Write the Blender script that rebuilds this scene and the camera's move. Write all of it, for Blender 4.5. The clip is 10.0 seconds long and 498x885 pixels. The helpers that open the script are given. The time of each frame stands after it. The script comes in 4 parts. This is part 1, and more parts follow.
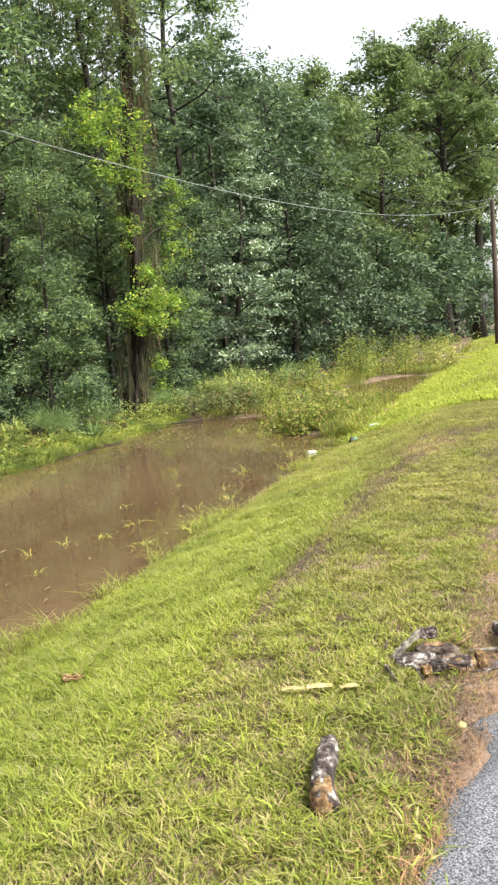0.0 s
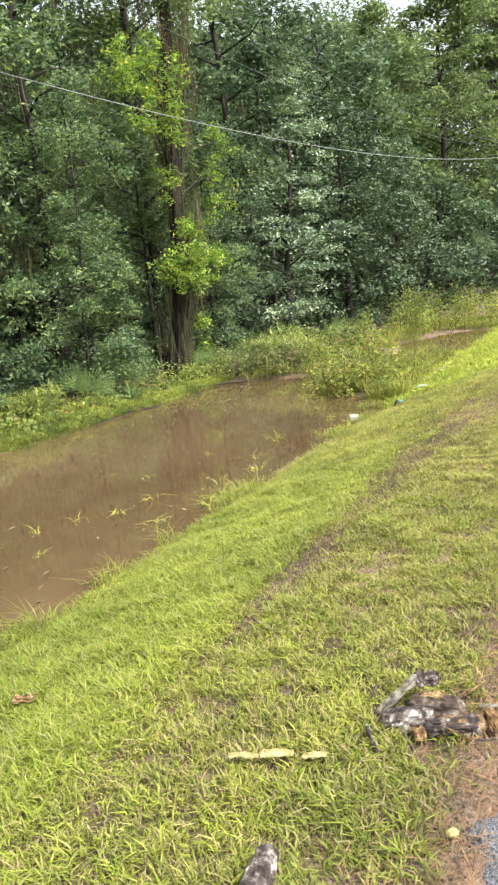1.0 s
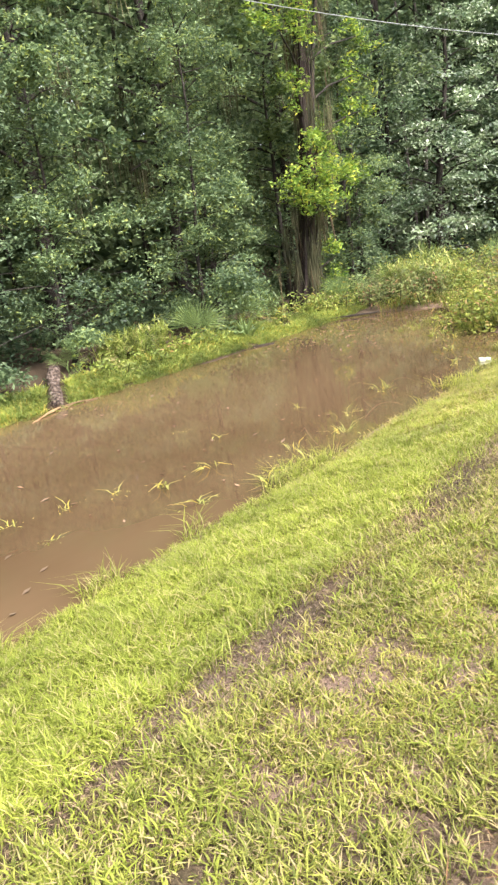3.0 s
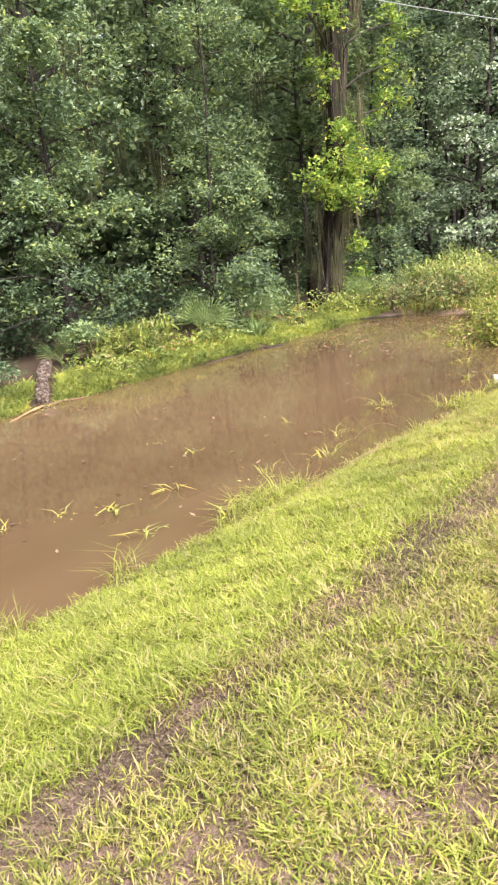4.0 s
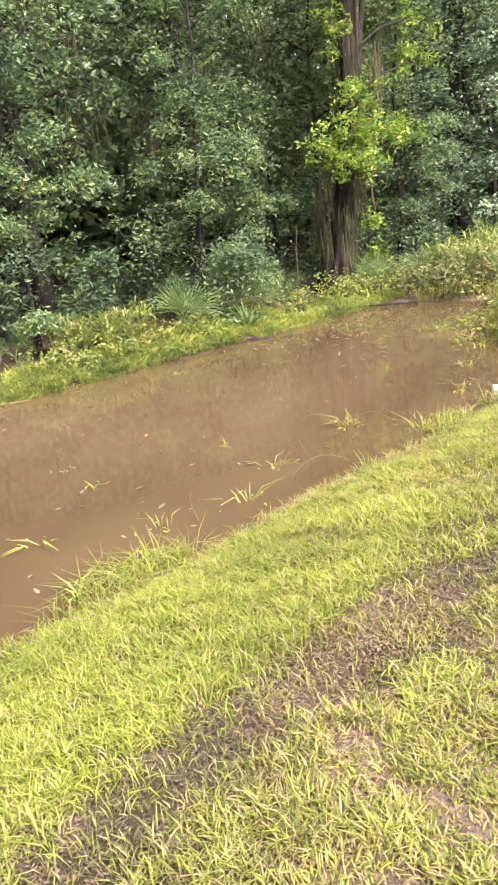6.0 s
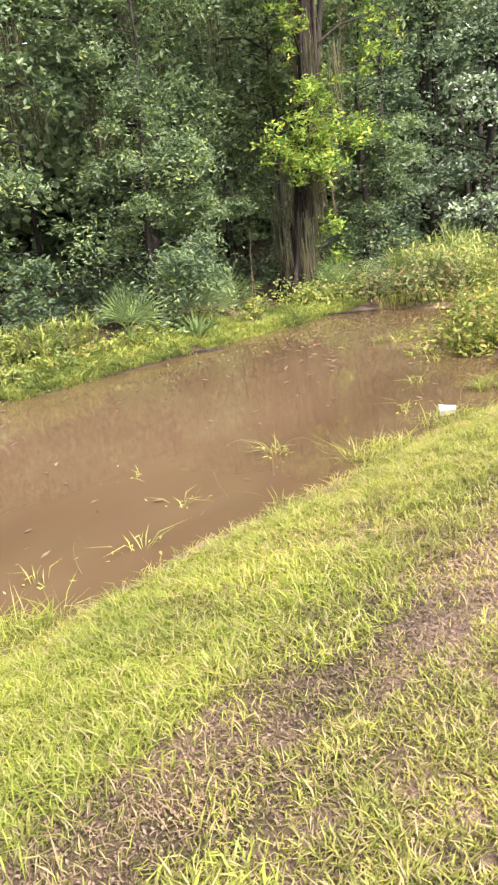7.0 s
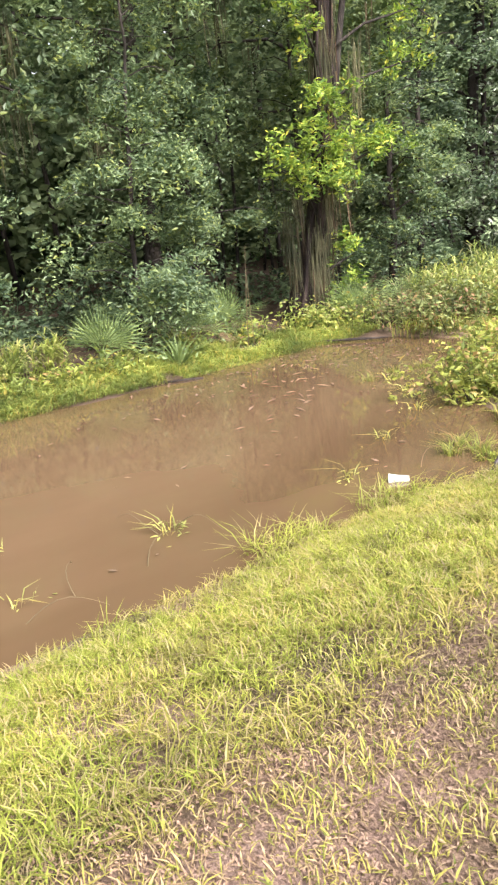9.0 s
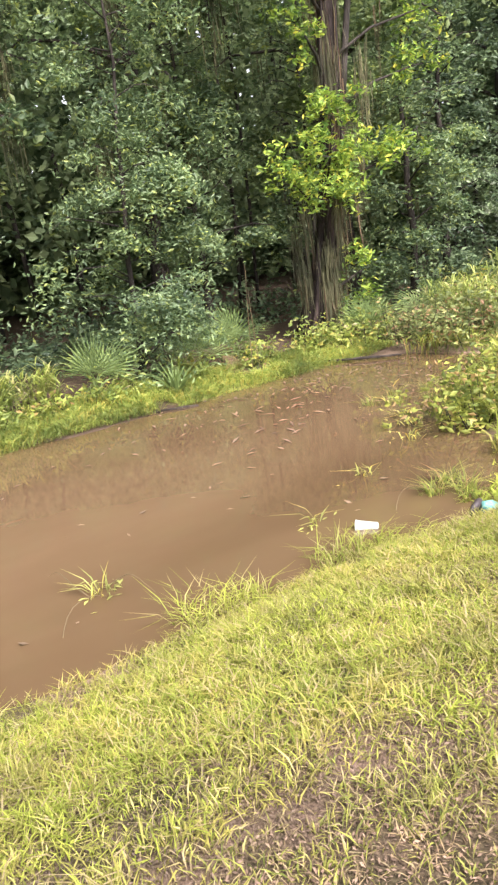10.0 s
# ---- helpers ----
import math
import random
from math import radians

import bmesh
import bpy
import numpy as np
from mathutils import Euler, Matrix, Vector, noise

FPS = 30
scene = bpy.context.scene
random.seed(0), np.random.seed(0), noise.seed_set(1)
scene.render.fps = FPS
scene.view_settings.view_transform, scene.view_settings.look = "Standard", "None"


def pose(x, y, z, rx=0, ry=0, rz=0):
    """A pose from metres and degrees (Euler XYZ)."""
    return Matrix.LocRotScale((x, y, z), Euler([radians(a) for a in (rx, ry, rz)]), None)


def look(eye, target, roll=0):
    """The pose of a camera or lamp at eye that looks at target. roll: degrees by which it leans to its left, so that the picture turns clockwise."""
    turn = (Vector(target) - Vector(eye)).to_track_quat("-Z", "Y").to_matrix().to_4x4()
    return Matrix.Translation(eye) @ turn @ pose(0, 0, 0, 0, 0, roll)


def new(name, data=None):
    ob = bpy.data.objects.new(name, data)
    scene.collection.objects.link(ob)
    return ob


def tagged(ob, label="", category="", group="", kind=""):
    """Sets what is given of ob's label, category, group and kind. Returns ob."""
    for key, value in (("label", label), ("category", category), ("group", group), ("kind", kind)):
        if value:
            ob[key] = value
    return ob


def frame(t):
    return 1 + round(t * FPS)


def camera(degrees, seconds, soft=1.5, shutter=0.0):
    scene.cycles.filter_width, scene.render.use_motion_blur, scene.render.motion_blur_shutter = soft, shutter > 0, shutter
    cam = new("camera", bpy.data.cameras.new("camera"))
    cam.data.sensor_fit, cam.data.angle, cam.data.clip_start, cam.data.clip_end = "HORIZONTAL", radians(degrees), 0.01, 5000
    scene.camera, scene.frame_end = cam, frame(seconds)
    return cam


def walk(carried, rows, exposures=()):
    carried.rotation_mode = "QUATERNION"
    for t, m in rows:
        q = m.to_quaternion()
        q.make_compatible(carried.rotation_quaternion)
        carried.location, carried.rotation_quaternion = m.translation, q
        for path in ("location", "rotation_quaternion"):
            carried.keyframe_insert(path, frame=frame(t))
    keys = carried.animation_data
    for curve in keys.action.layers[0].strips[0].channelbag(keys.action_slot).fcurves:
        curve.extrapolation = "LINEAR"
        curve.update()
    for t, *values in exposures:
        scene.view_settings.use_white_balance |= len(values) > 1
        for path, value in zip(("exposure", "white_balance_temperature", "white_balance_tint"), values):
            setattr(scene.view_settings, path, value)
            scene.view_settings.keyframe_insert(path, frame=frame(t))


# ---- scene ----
cam = camera(35.9, 10.0, soft=2.4)
METRES, EYE, TILT, LEAN, TURN = 8.4, 1.55, -7.9, 4.5, 20.0
ROWS = [
    (0.0, 0.0, 0.0, 0.0, -0.0, 0.0, -0.0),
    (0.5, 0.023, 0.0417, 0.007, -0.55, -0.63, 0.6),
    (1.0, 0.0408, 0.0796, 0.013, 4.5, -3.22, 0.4),
    (1.5, 0.0602, 0.1259, 0.0204, 6.58, -4.91, 0.44),
    (2.0, 0.0823, 0.1691, 0.0279, 11.27, -6.22, 1.52),
    (3.5, 0.1332, 0.3059, 0.0457, 18.03, -9.38, -0.11),
    (4.0, 0.1503, 0.3562, 0.0558, 19.83, -9.48, -1.63),
    (4.5, 0.1629, 0.4015, 0.0629, 23.42, -10.44, -2.99),
    (5.0, 0.1746, 0.4557, 0.0701, 23.65, -10.33, -1.99),
    (6.5, 0.2156, 0.6046, 0.0892, 23.78, -11.87, -1.7),
    (7.0, 0.2301, 0.6519, 0.0955, 22.79, -11.3, -1.56),
    (7.5, 0.2494, 0.7007, 0.1044, 21.38, -11.13, -1.87),
    (8.0, 0.2645, 0.7413, 0.1132, 22.49, -11.12, -2.91),
    (8.5, 0.2777, 0.7885, 0.122, 24.72, -10.48, -3.02),
    (9.0, 0.2963, 0.8299, 0.1296, 28.05, -11.12, -2.93),
    (9.5, 0.3113, 0.8793, 0.1365, 30.51, -10.76, -1.94),
    (10.0, 0.3349, 0.9259, 0.1459, 31.81, -10.39, -0.9),
]
walk(cam, [(t, pose(0, 0, EYE, TILT, LEAN, TURN) @ pose(METRES * x, METRES * y, METRES * z, 90 + pitch, roll, yaw)) for t, x, y, z, yaw, pitch, roll in ROWS],
     [(0.0, 0.96, 6550, 6), (2.0, 1.09, 6350, 5), (3.5, 1.30, 6450, 18), (10.0, 1.34, 6400, 20)])

# ---- light and sky ----
SUN_UP, SUN_ROUND = 52.0, 96.0     # a veiled sun, to the right of the walk
world = bpy.data.worlds.new("world")
scene.world = world
world.use_nodes = True
wn, wl = world.node_tree.nodes, world.node_tree.links
sky = wn.new("ShaderNodeTexSky")
sky.sky_type = "NISHITA"
sky.sun_disc = False
sky.sun_elevation, sky.sun_rotation = radians(SUN_UP), radians(SUN_ROUND)
sky.dust_density, sky.air_density = 4.0, 1.0
cloud = wn.new("ShaderNodeHueSaturation")
cloud.inputs["Saturation"].default_value = 0.26
wl.new(sky.outputs[0], cloud.inputs["Color"])
wl.new(cloud.outputs[0], wn["Background"].inputs["Color"])
wn["Background"].inputs["Strength"].default_value = 0.205
sun = new("sun", bpy.data.lights.new("sun", "SUN"))
sun.data.energy, sun.data.angle, sun.data.color = 3.0, radians(5), (1.0, 0.965, 0.91)
sun.matrix_world = look((math.sin(radians(SUN_ROUND)) * 50, math.cos(radians(SUN_ROUND)) * 50, math.tan(radians(SUN_UP)) * 50), (0, 0, 0))

# ---- small tools ----
rng = np.random.default_rng(7)


def reseed(*at):
    """Each thing draws its own chance numbers, by its place."""
    global rng
    rng = np.random.default_rng([int(abs(a) * 1000) for a in at])


def vnoise(x, y, size, seed=0):
    """Smooth noise, 0 to 1, with blotches of about that many metres."""
    g = np.random.default_rng(seed).random((64, 64))
    u, v = np.asarray(x, float) / size, np.asarray(y, float) / size
    i, j = np.floor(u).astype(int), np.floor(v).astype(int)
    a, b = u - i, v - j
    a, b = a * a * (3 - 2 * a), b * b * (3 - 2 * b)
    i, j, i2, j2 = i % 64, j % 64, (i + 1) % 64, (j + 1) % 64
    return (g[i, j] * (1 - a) + g[i2, j] * a) * (1 - b) + (g[i, j2] * (1 - a) + g[i2, j2] * a) * b


def fast_mesh(name, verts, faces, material, smooth=False):
    """A mesh from arrays; every face has the same number of corners."""
    me = bpy.data.meshes.new(name)
    verts, faces = np.asarray(verts, np.float32), np.asarray(faces, np.int32)
    k = faces.shape[1]
    me.vertices.add(len(verts))
    me.vertices.foreach_set("co", verts.ravel())
    me.loops.add(faces.size)
    me.loops.foreach_set("vertex_index", faces.ravel())
    me.polygons.add(len(faces))
    me.polygons.foreach_set("loop_start", np.arange(len(faces), dtype=np.int32) * k)
    me.polygons.foreach_set("use_smooth", np.full(len(faces), smooth))
    me.update(calc_edges=True)
    me.materials.append(material)
    return me


def thing(name, label, category, place=(0, 0, 0), turn=0, group="", kind=""):
    ob = new(name)
    ob.empty_display_size = 0.1
    ob.matrix_basis = pose(*place, 0, 0, turn)
    return tagged(ob, label, category, group, kind)


def part(name, me, parent, label="", m=None):
    ob = new(name, me)
    ob.parent = parent
    if m is not None:
        ob.matrix_basis = m
    if label:
        tagged(ob, label)
    return ob


def tube(points, radii, sides=7, wob=0.0, flute=0.0):
    """Corners and quads of a tapered tube along points."""
    pts, rad = np.asarray(points, float), np.asarray(radii, float)
    d = np.gradient(pts, axis=0)
    d /= np.linalg.norm(d, axis=1)[:, None] + 1e-9
    side = np.cross(d, np.where(np.abs(d[:, 2:3]) > 0.9, [[1.0, 0, 0]], [[0, 0, 1.0]]))
    side /= np.linalg.norm(side, axis=1)[:, None] + 1e-9
    up = np.cross(side, d)
    a = np.linspace(0, 2 * math.pi, sides, endpoint=False)
    f = 1 + flute * np.sin(a * 5)[None, :] + wob * rng.standard_normal((len(pts), sides))
    v = pts[:, None] + (rad[:, None] * f)[:, :, None] * (np.cos(a)[None, :, None] * side[:, None] + np.sin(a)[None, :, None] * up[:, None])
    n, q = len(pts), []
    for i in range(n - 1):
        for j in range(sides):
            q.append((i * sides + j, i * sides + (j + 1) % sides, (i + 1) * sides + (j + 1) % sides, (i + 1) * sides + j))
    v = v.reshape(-1, 3)
    for i, last in ((0, False), (n - 1, True)):       # end caps as fans of thin quads
        base = len(v)
        v = np.vstack([v, pts[i]])
        for j in range(0, sides - 1, 2):
            c = (i * sides + j, i * sides + j + 1, i * sides + (j + 2) % sides, base)
            q.append(c if last else c[::-1])
    return v, np.array(q)


def joined(pieces):
    vs, fs, n = [], [], 0
    for v, f in pieces:
        vs.append(np.asarray(v))
        fs.append(np.asarray(f) + n)
        n += len(v)
    return np.vstack(vs), np.vstack(fs)


def unit(v):
    return v / (np.linalg.norm(v, axis=1)[:, None] + 1e-9)


def leaves(centres, size, slim=0.45, up=0.6, droop=0.0):
    """Folded four-cornered leaves round given centres."""
    n = len(centres)
    along = unit(rng.standard_normal((n, 3)) * [1, 1, 0.55] + [0, 0, -droop])
    nor = unit(rng.standard_normal((n, 3)) * (1 - up) + [0, 0, up])
    across = unit(np.cross(along, nor))
    nor = np.cross(across, along)
    s = (size * rng.uniform(0.6, 1.35, n))[:, None]
    c = np.asarray(centres)
    v = np.stack([c - along * s * 0.5, c + across * s * slim * 0.5 + nor * s * 0.07 - along * s * 0.05, c + along * s * 0.5, c - across * s * slim * 0.5 + nor * s * 0.07 - along * s * 0.05], 1)
    return v.reshape(-1, 3), np.arange(n * 4).reshape(-1, 4)


def blades(x, y, z, height, width, bend=0.5, lean=0.25, toward=None):
    """Grass blades of three triangles each, bent over to one side."""
    n = len(x)
    a = rng.uniform(0, 2 * math.pi, n)
    out = np.stack([np.cos(a), np.sin(a), np.zeros(n)], 1)
    wide = np.stack([-np.sin(a + rng.normal(0, 0.5, n)), np.cos(a), np.zeros(n)], 1)
    if toward is not None:
        out = unit(out + toward)
    p = np.stack([x, y, z], 1)
    h, w = np.broadcast_to(height, n)[:, None], np.broadcast_to(width, n)[:, None]
    b = (bend * rng.uniform(0.3, 1.4, n))[:, None]
    l = (lean * rng.uniform(0, 1.6, n))[:, None]
    up = np.array([[0, 0, 1.0]])
    m1 = p + out * h * (l * 0.5 + b * 0.12) + up * h * 0.55
    tip = p + out * h * (l + b * 0.75) + up * h * (1 - 0.35 * b)
    v = np.stack([p - wide * w * 0.5, p + wide * w * 0.5, m1 - wide * w * 0.42, m1 + wide * w * 0.42, tip], 1).reshape(-1, 3)
    t = np.array([[0, 1, 2], [1, 3, 2], [2, 3, 4]])
    return v, (np.arange(n)[:, None, None] * 5 + t[None]).reshape(-1, 3)


def sprigs(x, y, z, height, width, bend=0.5, lean=0.25):
    """Fine grass: each blade one narrow quad, folded over at its middle."""
    n = len(x)
    a = rng.uniform(0, 2 * math.pi, n)
    turn = a + rng.normal(0, 0.5, n)
    out = np.stack([np.cos(a), np.sin(a), np.zeros(n)], 1)
    wide = np.stack([-np.sin(turn), np.cos(turn), np.zeros(n)], 1) * np.broadcast_to(width, n)[:, None] * 0.5
    p, h = np.stack([x, y, z], 1), np.broadcast_to(height, n)[:, None]
    b, l = (bend * rng.uniform(0.3, 1.4, n))[:, None], (lean * rng.uniform(0, 1.6, n))[:, None]
    up = np.array([[0, 0, 1.0]])
    mid = p + out * h * (l * 0.45 + b * 0.1) + up * h * 0.55
    tip = p + out * h * (l + b * 0.75) + up * h * (1 - 0.4 * b)
    return np.stack([p, mid + wide, tip, mid - wide], 1).reshape(-1, 3), np.arange(n * 4).reshape(-1, 4)


# ---- materials ----
def shader(name, rough=0.7, metal=0.0, spec=0.5):
    m = bpy.data.materials.new(name)
    m.use_nodes = True
    b = m.node_tree.nodes["Principled BSDF"]
    b.inputs["Roughness"].default_value, b.inputs["Metallic"].default_value = rough, metal
    b.inputs["Specular IOR Level"].default_value = spec
    return m, m.node_tree.nodes, m.node_tree.links, b


def ramp(nodes, stops):
    r = nodes.new("ShaderNodeValToRGB")
    e = r.color_ramp.elements
    while len(e) < len(stops):
        e.new(0.5)
    for k, (at, col) in zip(e, stops):
        k.position, k.color = at, (*col, 1)
    return r


def noise_node(nodes, links, scale, detail=6, rough=0.6, coords="Object", stretch=None):
    tc = nodes.new("ShaderNodeTexCoord")
    n = nodes.new("ShaderNodeTexNoise")
    n.inputs["Scale"].default_value, n.inputs["Detail"].default_value, n.inputs["Roughness"].default_value = scale, detail, rough
    if stretch:
        mp = nodes.new("ShaderNodeMapping")
        mp.inputs["Scale"].default_value = stretch
        links.new(tc.outputs[coords], mp.inputs["Vector"])
        links.new(mp.outputs[0], n.inputs["Vector"])
    else:
        links.new(tc.outputs[coords], n.inputs["Vector"])
    return n


def mixed(nodes, links, a, b, fac, kind="MIX"):
    m = nodes.new("ShaderNodeMix")
    m.data_type, m.blend_type = "RGBA", kind
    for sock, val in ((m.inputs[6], a), (m.inputs[7], b), (m.inputs[0], fac)):
        if isinstance(val, (int, float)):
            sock.default_value = val
        elif isinstance(val, tuple):
            sock.default_value = (*val, 1)
        else:
            links.new(val, sock)
    return m.outputs[2]


def bumped(nodes, links, b, height, strength=0.5, dist=0.02):
    k = nodes.new("ShaderNodeBump")
    k.inputs["Strength"].default_value, k.inputs["Distance"].default_value = strength, dist
    links.new(height, k.inputs["Height"])
    links.new(k.outputs[0], b.inputs["Normal"])


def leaf_material(name, dark, light, rough=0.5, spec=0.4, glow=0.3, odd=None, odd_share=0.06, blotch=1.2, even=0.0):
    """Leaves: each one its own shade, larger patches lighter or darker, some light coming through."""
    m, n, l, b = shader(name, rough, 0, spec)
    geo = n.new("ShaderNodeNewGeometry")
    stops = [(0.0, dark), (0.9 - odd_share if odd else 1.0, light)]
    if odd:
        stops += [(1 - odd_share, odd)]
    r = ramp(n, stops)
    l.new(geo.outputs["Random Per Island"], r.inputs[0])
    # patch tone: leaf age, plus lit and shaded clumps put into the colour
    big = noise_node(n, l, blotch, 3)
    r2 = ramp(n, [(0.32, tuple(c + (1 - c) * even for c in (0.42, 0.48, 0.5))), (0.68, tuple(c + (1 - c) * even for c in (1.45, 1.38, 1.25)))])
    l.new(big.outputs[0], r2.inputs[0])
    col = mixed(n, l, r.outputs[0], r2.outputs[0], 1.0, "MULTIPLY")
    l.new(col, b.inputs["Base Color"])
    tr = n.new("ShaderNodeBsdfTranslucent")
    l.new(col, tr.inputs["Color"])
    mx = n.new("ShaderNodeMixShader")
    mx.inputs[0].default_value = glow
    l.new(b.outputs[0], mx.inputs[1])
    l.new(tr.outputs[0], mx.inputs[2])
    l.new(mx.outputs[0], n["Material Output"].inputs["Surface"])
    return m


def rough_material(name, stops, scale, rough=0.9, bump=0.6, dist=0.02, stretch=None, fine=None, spec=0.3):
    """Soil, bark, stone: a noise ramp with a second, finer scale and relief."""
    m, n, l, b = shader(name, rough, 0, spec)
    a = noise_node(n, l, scale, 8, 0.65, stretch=stretch)
    r = ramp(n, stops)
    l.new(a.outputs[0], r.inputs[0])
    f = noise_node(n, l, fine or scale * 7, 4, 0.7, stretch=stretch)
    r2 = ramp(n, [(0.3, (0.55, 0.55, 0.55)), (0.7, (1.3, 1.3, 1.3))])
    l.new(f.outputs[0], r2.inputs[0])
    l.new(mixed(n, l, r.outputs[0], r2.outputs[0], 0.8, "MULTIPLY"), b.inputs["Base Color"])
    bumped(n, l, b, mixed(n, l, a.outputs[0], f.outputs[0], 0.4), bump, dist)
    return m


M_BARK = rough_material("bark", [(0.3, (0.014, 0.012, 0.010)), (0.55, (0.04, 0.033, 0.027)), (0.75, (0.09, 0.078, 0.066))], 5, 0.95, 1.0, 0.05, stretch=(1, 1, 0.2))
M_BARK_RED = rough_material("reddish_bark", [(0.3, (0.012, 0.009, 0.008)), (0.55, (0.036, 0.025, 0.021)), (0.75, (0.09, 0.063, 0.05))], 6, 0.95, 1.0, 0.05, stretch=(1, 1, 0.15))
M_LICHEN = rough_material("lichen_bark", [(0.36, (0.018, 0.013, 0.013)), (0.50, (0.085, 0.064, 0.058)), (0.58, (0.24, 0.20, 0.175)), (0.66, (0.62, 0.61, 0.57))], 24, 0.95, 1.0, 0.02, fine=150)
M_LOG = rough_material("flaking_log_bark", [(0.40, (0.02, 0.015, 0.012)), (0.52, (0.10, 0.068, 0.05)), (0.60, (0.20, 0.155, 0.125)), (0.72, (0.42, 0.38, 0.33))], 22, 0.95, 1.0, 0.02)
M_ROT = rough_material("rotten_wood", [(0.36, (0.05, 0.03, 0.02)), (0.5, (0.22, 0.125, 0.055)), (0.66, (0.46, 0.34, 0.18))], 34, 0.95, 1.0, 0.015)
M_GREYWOOD = rough_material("weathered_wood", [(0.35, (0.06, 0.05, 0.04)), (0.5, (0.19, 0.165, 0.13)), (0.68, (0.36, 0.32, 0.26))], 40, 0.95, 0.9, 0.01)
M_PALE = rough_material("pale_dry_wood", [(0.35, (0.24, 0.18, 0.07)), (0.5, (0.42, 0.35, 0.15)), (0.72, (0.52, 0.46, 0.26))], 30, 0.9, 0.9, 0.012)
M_MOSS = leaf_material("hanging_moss", (0.07, 0.072, 0.045), (0.18, 0.175, 0.105), 0.95, 0.05, 0.25)
M_VINE = leaf_material("dead_vine", (0.07, 0.045, 0.03), (0.18, 0.13, 0.085), 0.9, 0.1, 0.15)
M_PALEGRASS = leaf_material("pale_grass", (0.19, 0.185, 0.04), (0.41, 0.375, 0.105), 0.65, 0.2, 0.38, (0.40, 0.32, 0.18), 0.15, 1.6, 0.2)
M_STRAW = leaf_material("straw", (0.11, 0.08, 0.045), (0.28, 0.215, 0.125), 0.85, 0.15, 0.2)
M_NEEDLE = leaf_material("pine_straw", (0.24, 0.12, 0.06), (0.50, 0.30, 0.17), 0.8, 0.2, 0.1)
M_DEBRIS = leaf_material("wet_leaf_litter", (0.085, 0.058, 0.04), (0.30, 0.215, 0.16), 0.8, 0.2, 0.1)
M_DRIFT = leaf_material("drifting_bark", (0.12, 0.08, 0.05), (0.26, 0.185, 0.13), 0.8, 0.2, 0.05)
M_MOWN = leaf_material("mown_grass", (0.10, 0.125, 0.026), (0.425, 0.44, 0.095), 0.6, 0.25, 0.4, (0.44, 0.35, 0.19), 0.16, 2.2, 0.55)
M_BANKGRASS = leaf_material("bank_grass", (0.16, 0.205, 0.028), (0.405, 0.455, 0.08), 0.6, 0.25, 0.42, (0.46, 0.41, 0.18), 0.12, 1.1, 0.55)
M_FARGRASS = leaf_material("verge_grass", (0.27, 0.335, 0.04), (0.50, 0.55, 0.10), 0.6, 0.25, 0.45, None, 0, 0.5, 0.55)
M_MARSH = leaf_material("marsh_leaf", (0.11, 0.155, 0.03), (0.38, 0.42, 0.085), 0.55, 0.3, 0.38, (0.40, 0.27, 0.12), 0.1, 2.0)
M_WEED = leaf_material("weed_leaf", (0.13, 0.19, 0.04), (0.33, 0.39, 0.09), 0.5, 0.35, 0.35, (0.42, 0.36, 0.09), 0.10)
M_RUSSET = leaf_material("russet_weed", (0.09, 0.12, 0.04), (0.28, 0.33, 0.12), 0.6, 0.3, 0.32, (0.33, 0.20, 0.11), 0.12, 2.0)
M_PALM = leaf_material("palmetto_leaf", (0.09, 0.15, 0.045), (0.29, 0.38, 0.135), 0.6, 0.25, 0.25)
M_PALMDEAD = leaf_material("dead_palmetto", (0.16, 0.09, 0.05), (0.38, 0.26, 0.15), 0.8, 0.2, 0.15)
M_CANE = leaf_material("cane_leaf", (0.20, 0.27, 0.05), (0.46, 0.50, 0.15), 0.5, 0.35, 0.35, (0.5, 0.44, 0.22), 0.1)
M_LIME = leaf_material("lime_leaf", (0.07, 0.16, 0.03), (0.34, 0.46, 0.075), 0.5, 0.35, 0.42, (0.54, 0.53, 0.08), 0.06, 3.0)
M_SHRUB = leaf_material("shrub_leaf", (0.062, 0.112, 0.05), (0.235, 0.325, 0.155), 0.46, 0.45, 0.36, (0.30, 0.36, 0.10), 0.06)
M_OAK = leaf_material("oak_leaf", (0.045, 0.085, 0.045), (0.175, 0.245, 0.125), 0.5, 0.42, 0.36)
# the odd palest leaves are glints of white sky put into the colour
M_SILVER_GLINT = leaf_material("silvery_glint_leaf", (0.09, 0.15, 0.07), (0.29, 0.38, 0.22), 0.36, 0.7, 0.25, (0.50, 0.56, 0.46), 0.09)
M_DARK = leaf_material("dark_leaf", (0.045, 0.08, 0.042), (0.15, 0.205, 0.11), 0.48, 0.4, 0.22)
M_CYPRESS = leaf_material("cypress_leaf", (0.08, 0.125, 0.045), (0.235, 0.295, 0.115), 0.6, 0.3, 0.38)
M_BACK = leaf_material("back_leaf", (0.058, 0.096, 0.048), (0.26, 0.335, 0.17), 0.65, 0.2, 0.42, None, 0, 0.4)
M_FLOAT = leaf_material("floating_leaf", (0.23, 0.28, 0.06), (0.46, 0.46, 0.14), 0.5, 0.35, 0.25, (0.58, 0.50, 0.10), 0.1)
M_WHITE, _n, _l, _b = shader("white_foam", 0.5)
_b.inputs["Base Color"].default_value = (0.45, 0.48, 0.44, 1)
M_TEAL, _n, _l, _b = shader("teal_cloth", 0.6)
_k = noise_node(_n, _l, 9, 3)
_r = ramp(_n, [(0.46, (0.05, 0.17, 0.15)), (0.56, (0.17, 0.39, 0.34)), (0.66, (0.52, 0.58, 0.52))])
